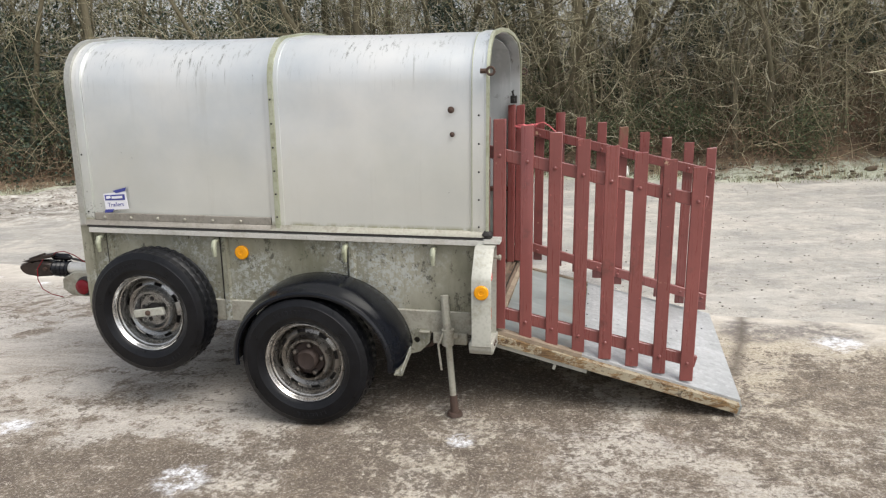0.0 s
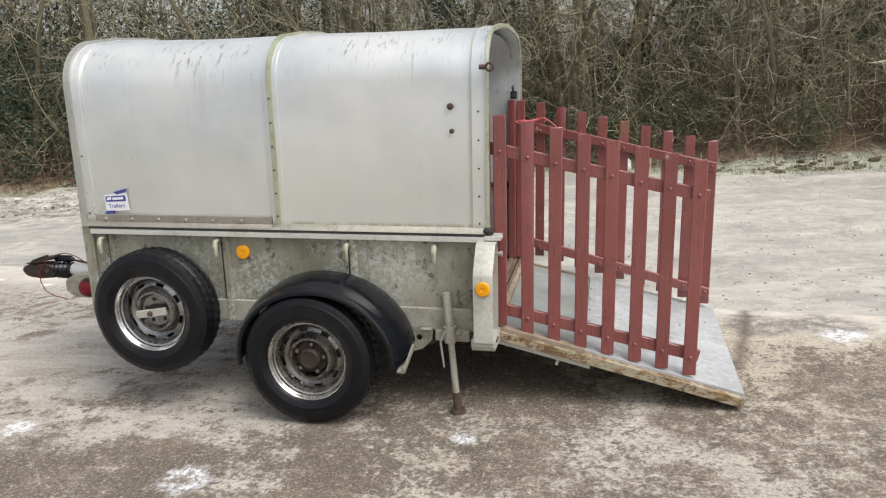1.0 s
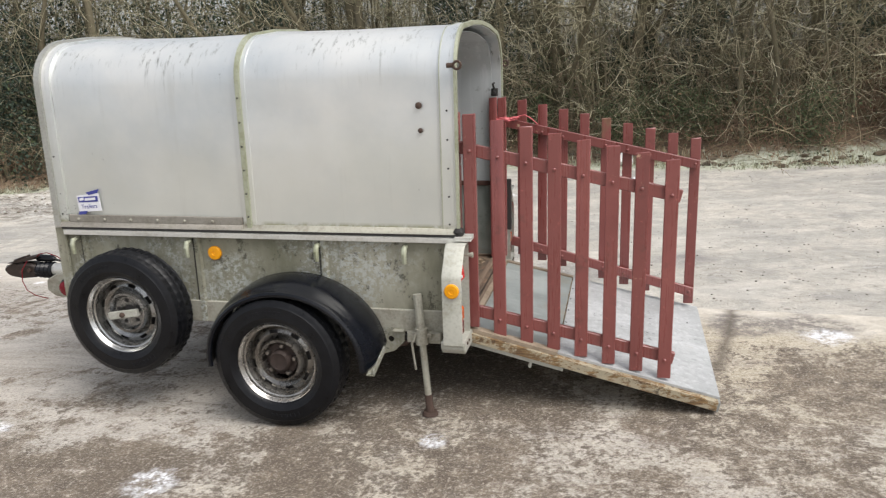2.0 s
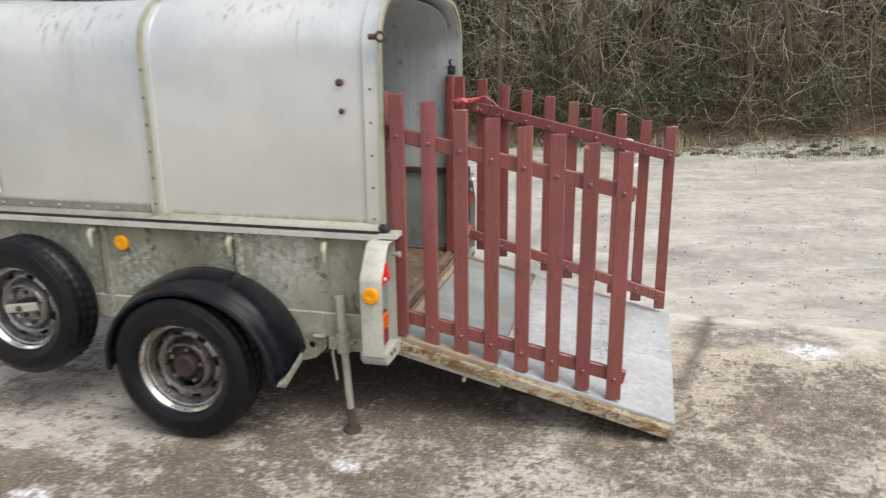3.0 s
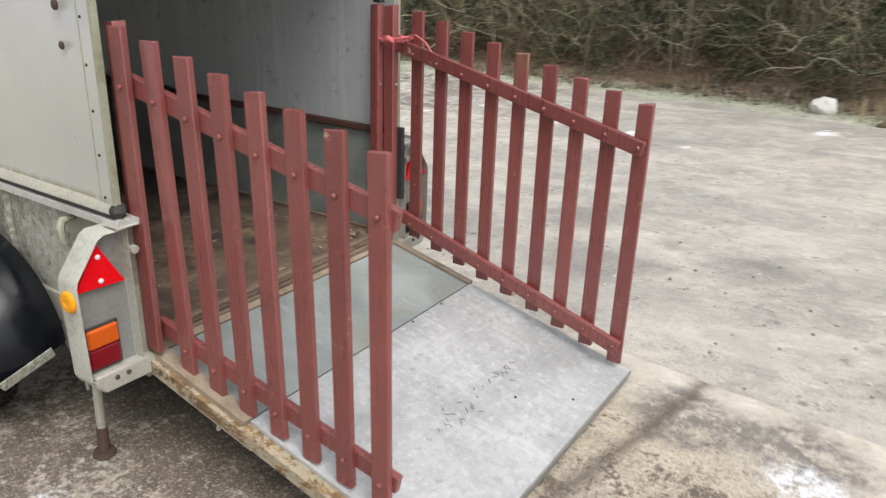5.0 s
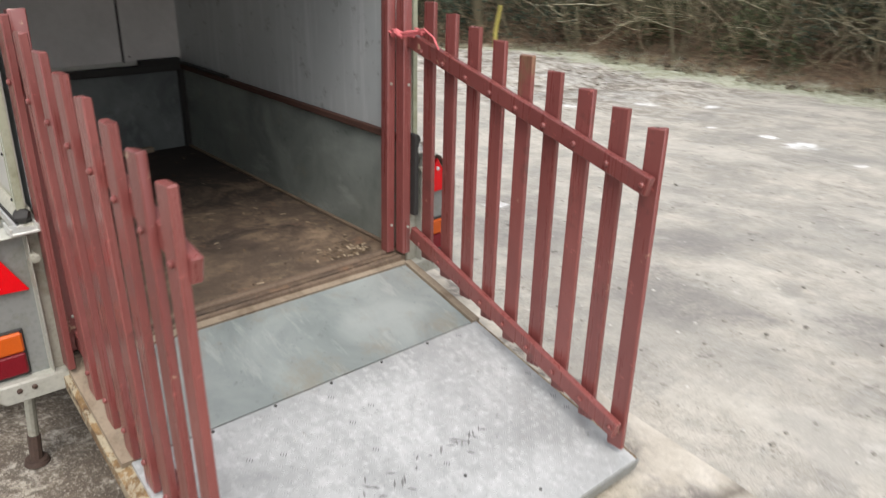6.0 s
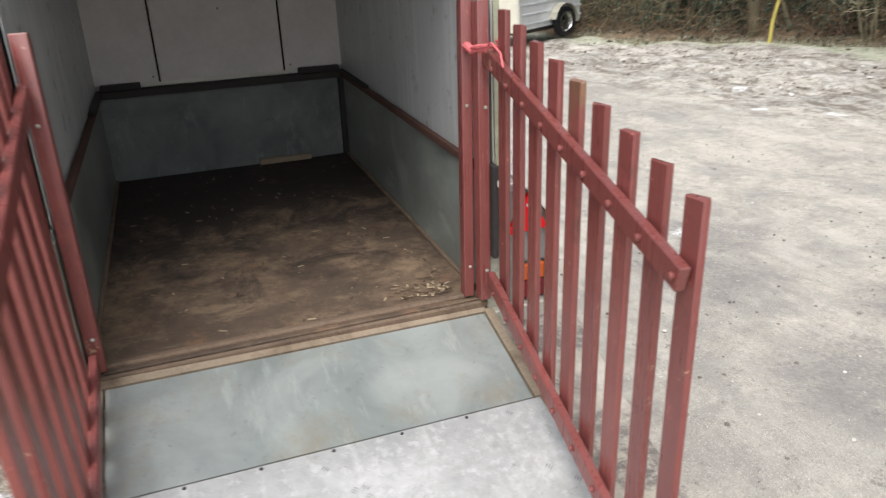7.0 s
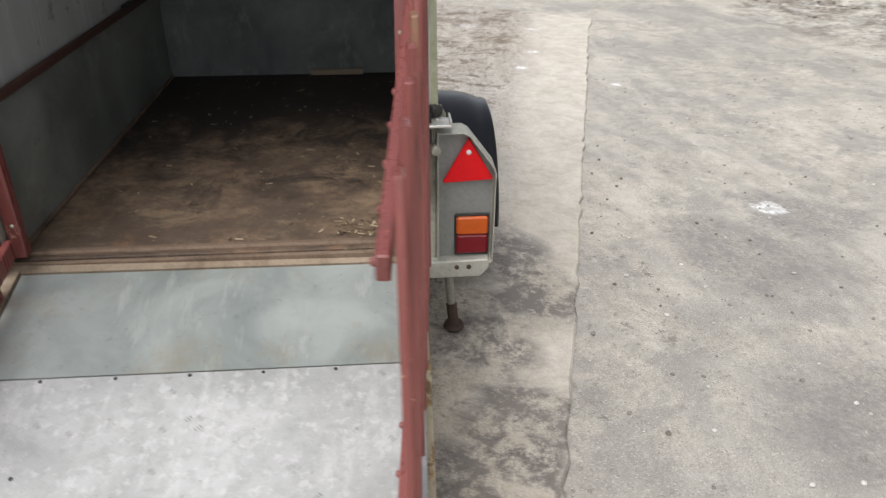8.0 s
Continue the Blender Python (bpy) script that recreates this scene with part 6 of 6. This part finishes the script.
thicket("undergrowth", "tangled bare brambles and saplings along the wood's edge", 1350, TWIG, 3, (0.3, 5.0), (0.9, 2.6), (0.003, 0.008), 0.03, 0.2, 0.55, 0.30)
thicket("fine_twigs", "fine crooked pale olive twigs high in the wood's edge", 1150, SHOOT, 29, (0.3, 3.2), (0.5, 1.7), (0.004, 0.0075), -0.02, 3.6, 0.75, 0.42, (-4, 8.5))
thicket("dead_stems", "fine dead tan and brown stems filling the wood's edge", 1150, DEADSTEM, 19, (0.5, 4.0), (1.2, 3.0), (0.003, 0.007), 0.0, 0.25, 0.30, 0.24)
thicket("saplings", "thin crooked saplings and coppice stems in the wood", 640, BARKY, 9, (0.8, 9.0), (2.0, 5.0), (0.008, 0.022), -0.08, 0.05, 0.32, 0.20)
thicket("brambles", "low arching bramble stems at the foot of the trees", 950, REDTWIG, 4, (-0.1, 1.8), (0.5, 1.5), (0.0025, 0.006), 0.22)
thicket("far_stems", "dark crowded stems deep in the wood", 190, BARKY, 10, (7.0, 17.0), (4.0, 8.0), (0.014, 0.045), -0.05, 0.05, 0.22, 0.16)


def leaves(name, label, clumps, per, mat, seed, size, spread, ys, zs, xs=(-26, 13)):
    r = random.Random(seed)
    verts, faces = [], []
    for _ in range(clumps):
        x = r.uniform(*xs)
        y = WOOD(x) + r.uniform(*ys)
        c = Vector((x, y, slope(x, y) + r.uniform(*zs)))
        for _ in range(per):
            q = c + Vector((r.gauss(0, spread), r.gauss(0, spread), r.gauss(0, spread * 1.3)))
            a = Vector((r.gauss(0, 1), r.gauss(0, 1), r.gauss(0, 1))).normalized()
            b = a.orthogonal().normalized()
            s = r.uniform(*size)
            base = len(verts)
            verts += [q - a * s, q + b * s * 0.6 + a * s * 0.1, q + a * s, q - b * s * 0.6 + a * s * 0.1]
            faces.append((base, base + 1, base + 2, base + 3))
    tagged(new(name, as_mesh(name, verts, faces, mat)), label, "foliage", kind="stuff")


leaves("ivy", "dark green ivy and holly leaves among the bare trees", 330, 110, IVY, 6, (0.022, 0.05), 0.32, (0.8, 7.0), (0.1, 3.6))
leaves("holly", "dark green holly and laurel thicket in the wood", 300, 130, HOLLY, 16, (0.025, 0.055), 0.34, (0.5, 5.0), (0.1, 3.9), (-26, -6.0))
leaves("dark_thicket", "dark evergreen thicket at the yard's end", 110, 130, HOLLY, 26, (0.025, 0.055), 0.30, (0.4, 2.6), (0.05, 2.4), (-18, -8.5))
r_bush = random.Random(44)
for bx, bw, bn in ((0.9, 0.5, 8), (3.4, 0.5, 7), (-0.8, 0.6, 9), (-3.6, 0.6, 9), (-6.4, 0.6, 8), (5.6, 0.5, 7), (2.0, 0.4, 5)):
    leaves("shrub", "low dull green shrub at the foot of the trees", bn, 420, BUSH, r_bush.randint(0, 999), (0.012, 0.032), 0.17, (0.35, 1.3), (0.1, 0.75), (bx - bw, bx + bw))
leaves("bramble_leaves", "dull olive bramble leaves in the undergrowth", 320, 60, IVY, 7, (0.014, 0.03), 0.25, (-0.1, 3.0), (0.1, 1.2))
leaves("bracken", "dead reddish brown bracken and leaf litter under the trees", 420, 60, BRACKEN, 12, (0.012, 0.035), 0.22, (0.1, 4.0), (0.0, 0.5))


def tufts():
    r = random.Random(8)
    verts, faces = [], []
    for _ in range(2600):
        x = r.uniform(-14, 10)
        y = WOOD(x) + r.uniform(-0.6, 0.5)
        z = slope(x, y) - 0.02
        for _ in range(5):
            a, h, w = r.uniform(0, 6.28), r.uniform(0.03, 0.11) * (2.2 if r.random() < 0.06 else 1), 0.005
            dx, dy = math.cos(a), math.sin(a)
            base = len(verts)
            px, py = x + r.gauss(0, 0.05), y + r.gauss(0, 0.05)
            verts += [(px - dy * w, py + dx * w, z), (px + dy * w, py - dx * w, z), (px + dx * h * 0.6, py + dy * h * 0.6, z + h)]
            faces.append((base, base + 1, base + 2))
    tagged(new("grass_tufts", as_mesh("grass_tufts", verts, faces, STRAW)), "frosted dry grass tufts at the yard's edge", "grass", kind="stuff")


tufts()


def dry_grass():
    """Tall bleached grass standing in clumps along the foot of the wood."""
    r = random.Random(18)
    verts, faces = [], []
    for c in range(22):
        cx = r.uniform(-13, 7.5) if c > 3 else 1.35 + 0.09 * c
        cy = WOOD(cx) + r.uniform(-0.45, 0.5) if c > 3 else 8.95
        tall = r.uniform(0.10, 0.26) if c > 3 else 0.30
        for _ in range(26):
            x, y = cx + r.gauss(0, 0.13), cy + r.gauss(0, 0.13)
            z, h, w = slope(x, y) - 0.03, tall * r.uniform(0.5, 1.15), r.uniform(0.002, 0.005)
            a, lean = r.uniform(0, 6.28), r.uniform(0.05, 0.5) * tall
            dx, dy = math.cos(a), math.sin(a)
            base = len(verts)
            verts += [(x - dy * w, y + dx * w, z), (x + dy * w, y - dx * w, z), (x + dx * lean * 0.4 + dy * w * 0.7, y + dy * lean * 0.4 - dx * w * 0.7, z + h * 0.65), (x + dx * lean * 0.4 - dy * w * 0.7, y + dy * lean * 0.4 + dx * w * 0.7, z + h * 0.65), (x + dx * lean, y + dy * lean, z + h)]
            faces += [(base, base + 1, base + 2, base + 3), (base + 3, base + 2, base + 4)]
    tagged(new("dry_grass", as_mesh("dry_grass", verts, faces, HAY)), "bleached tan grass clumps at the foot of the wood", "grass", kind="stuff")


dry_grass()


def stones(name, label, count, area, size, mat, seed, rise=0.3):
    """Scattered broken stones, each an uneven lump."""
    r = random.Random(seed)
    ico = bmesh.new()
    bmesh.ops.create_icosphere(ico, subdivisions=1, radius=1)
    shape = [v.co.copy() for v in ico.verts]
    tris = [tuple(v.index for v in f.verts) for f in ico.faces]
    ico.free()
    verts, faces = [], []
    for _ in range(count):
        x, y = r.uniform(area[0], area[1]), r.uniform(area[2], area[3])
        if y < pad_edge(x) + 0.05 and area[2] > 0:
            continue
        s = size[0] + (size[1] - size[0]) * r.random() ** 3
        m = Euler((r.uniform(0, 6), r.uniform(0, 6), r.uniform(0, 6))).to_matrix()
        base = len(verts)
        z = slope(x, y) - 0.012 + s * rise * 0.4
        for v in shape:
            q = m @ (v * r.uniform(0.7, 1.15))
            verts.append((x + q.x * s, y + q.y * s, z + q.z * s * 0.55))
        faces += [tuple(base + i for i in t) for t in tris]
    me = as_mesh(name, verts, faces, mat)
    me.polygons.foreach_set("use_smooth", [False] * len(faces))
    tagged(new(name, me), label, "stones", kind="stuff")


def clods():
    """Lumps of earth, roots and broken stone where the yard meets the wood."""
    r = random.Random(41)
    ico = bmesh.new()
    bmesh.ops.create_icosphere(ico, subdivisions=1, radius=1)
    shape, tris = [v.co.copy() for v in ico.verts], [tuple(v.index for v in f.verts) for f in ico.faces]
    ico.free()
    verts, faces = [], []
    for _ in range(1500):
        x = r.uniform(-13, 8)
        y = WOOD(x) + r.gauss(0.05, 0.22)
        s = 0.012 + 0.07 * r.random() ** 4
        base, z = len(verts), slope(x, y)
        for v in shape:
            q = v * s * r.uniform(0.7, 1.2)
            verts.append((x + q.x * 1.3, y + q.y, z + q.z * 0.6))
        faces += [tuple(base + i for i in t) for t in tris]
    me = as_mesh("clods", verts, faces, CLODS)
    me.polygons.foreach_set("use_smooth", [False] * len(faces))
    tagged(new("clods", me), "brown earth clods and stones along the wood's foot", "earth", kind="stuff")


clods()


def litter():
    """Straw, dry leaf and crumbs that have gathered on the trailer's floor."""
    r = random.Random(31)
    verts, faces = [], []
    for i in range(360):
        near = r.random() < 0.4
        x = -0.16 - abs(r.gauss(0, 0.07)) if near else r.uniform(-2.1, -0.14)
        y = 0.60 - abs(r.gauss(0, 0.10)) if near else r.uniform(-0.58, 0.64)
        s, a, tilt = r.uniform(0.003, 0.017), r.uniform(0, 6.28), r.uniform(-0.3, 0.3)
        base = len(verts)
        for dx, dy in ((-s, -s * 0.3), (s, -s * 0.25), (s * 0.9, s * 0.3), (-s * 0.8, s * 0.35)):
            verts.append((x + dx * math.cos(a) - dy * math.sin(a), y + dx * math.sin(a) + dy * math.cos(a), 0.4275 + abs(dx * tilt)))
        faces.append((base, base + 1, base + 2, base + 3))
    ob = new("straw_litter", as_mesh("straw_litter", verts, faces, CRUMBS))
    ob.matrix_basis = TRAILER
    tagged(ob, "pale straw and leaf crumbs on the trailer floor", "litter", kind="stuff")


litter()
stones("gravel_stones", "loose grey stones scattered over the gravel yard", 4500, (-10, 6, 1.2, 9.3), (0.003, 0.013), CHIPS, 21)
stones("gravel_chippings", "pale and dark chippings lying loose on the gravel", 2000, (-5.5, 3.5, 0.9, 5.2), (0.002, 0.012), CHIPS, 24, 0.4)
stones("rubble", "broken rubble, mud and frosted stones along the yard's edge", 1700, (-14, -4.5, 6.2, 9.8), (0.005, 0.040), RUBBLE, 22, 0.05)
stones("grit", "small grit and chippings on the concrete", 2200, (-4, 4, -3.2, 0.9), (0.002, 0.006), CHIPS, 23, 1.0)

# a pale boulder and a leaning yellow marker post before the wood
rock = bmesh.new()
bmesh.ops.create_icosphere(rock, subdivisions=3, radius=1)
for v in rock.verts:
    n = 1 + 0.35 * noise.noise(v.co * 1.5) + 0.12 * noise.noise(v.co * 4)
    v.co = Vector((v.co.x * 0.17 * n, v.co.y * 0.13 * n, v.co.z * 0.13 * n + 0.09))
boulder = new("boulder", finish("boulder", rock, PALE_STONE))
boulder.matrix_basis = Matrix.Translation((0.80, 9.0, slope(0.80, 9.0) - 0.02))
tagged(boulder, "pale rounded boulder at the edge of the yard", "boulder")
marker = new("marker_post", finish("marker_post", tube([(0, 0, -0.1), (0.03, 0, 0.4), (0.16, 0, 0.9)], [0.034, 0.034, 0.030], 8), POST_YELLOW))
marker.matrix_basis = Matrix.Translation((-9.55, 10.75, slope(-9.55, 10.75)))
tagged(marker, "leaning faded yellow marker post before the wood", "post")

# another trailer, parked at the far end of the yard, its cream tail board towards the gate
PARKED = pose(-12.6, 6.9, slope(-12.6, 6.9) - 0.02, 0, -3, 112)
other = thing("parked_trailer", "silver ribbed trailer with cream tail board parked by the wood", "trailer", PARKED)
part("body", box(0.02, 2.05, 0.0, 1.34, 0.34, 1.85, 0.02), SILVER, other)
part("tail_board", box(-0.03, 0.02, 0.02, 1.32, 0.30, 1.80, 0.012), CREAM, other, "cream painted tail board")
part("tail_frame", box(-0.045, 0.03, -0.03, 0.02, 0.27, 1.86, 0.006), TRIM, other)
part("tail_frame", box(-0.045, 0.03, 1.32, 1.37, 0.27, 1.86, 0.006), TRIM, other)
for z in (0.46, 0.66, 0.86, 1.06, 1.26, 1.46, 1.66):
    part("body_rib", box(0.03, 2.06, -0.018, 1.355, z - 0.02, z + 0.02, 0.006), SILVER, other)
part("chassis", box(0.0, 2.2, 0.1, 1.24, 0.25, 0.335, 0.01), DARK, other)
for y, o in ((-0.11, -1), (1.45, 1)):
    w = new("road_wheel")
    w.parent = other
    w.matrix_basis = pose(1.32, y, 0.385, 0, 20, 0 if o < 0 else 180)
    child("tyre", TYRE_MESH, w)
    child("rim", RIM_MESH, w)
    guard = bmesh.new()
    for i in range(9):
        a0, a1 = radians(-5 + 19 * i), radians(14 + 19 * i)
        box(-0.075, 0.075, y - 0.10, y + 0.10, 0.385, 0.395, 0.0, guard, Matrix.Translation((1.32, 0, 0.385)) @ Matrix.Rotation(math.pi / 2 - (a0 + a1) / 2, 4, "Y"))
    part("mudguard", guard, CHASSIS, other)
part("tow_bar", tube([(2.15, 0.67, 0.32), (2.75, 0.67, 0.20), (3.1, 0.67, 0.10)], 0.04, 8), DARK, other)
prop = new("timber_prop", finish("timber_prop", tube([(-0.92, 0.26, 0.03), (-0.05, 0.55, 0.37)], 0.05, 4), BATTEN, False))
prop.matrix_basis = PARKED
tagged(prop, "weathered timber plank propped against the parked trailer", "plank")


def sack(name, label, x, y, size, mat, seed):
    bm = bmesh.new()
    bmesh.ops.create_icosphere(bm, subdivisions=3, radius=1)
    for v in bm.verts:
        k = 1 + 0.22 * noise.noise(v.co * 1.8 + Vector((seed, 0, 0))) + 0.08 * noise.noise(v.co * 6)
        v.co = Vector((v.co.x * size[0] * k, v.co.y * size[1] * k, max(v.co.z * size[2] * k, -0.72 * size[2])))
    ob = new(name, finish(name, bm, mat))
    ob.matrix_basis = Matrix.Translation((x, y, slope(x, y) + 0.70 * size[2]))
    return tagged(ob, label, "sack")


sack("white_sack", "full white plastic sack lying by the trailer", -15.0, 6.3, (0.34, 0.28, 0.30), WHITE, 1)
sack("green_sack", "bright green plastic sack beside the parked trailer", -16.4, 7.2, (0.30, 0.26, 0.34), GREEN, 4)
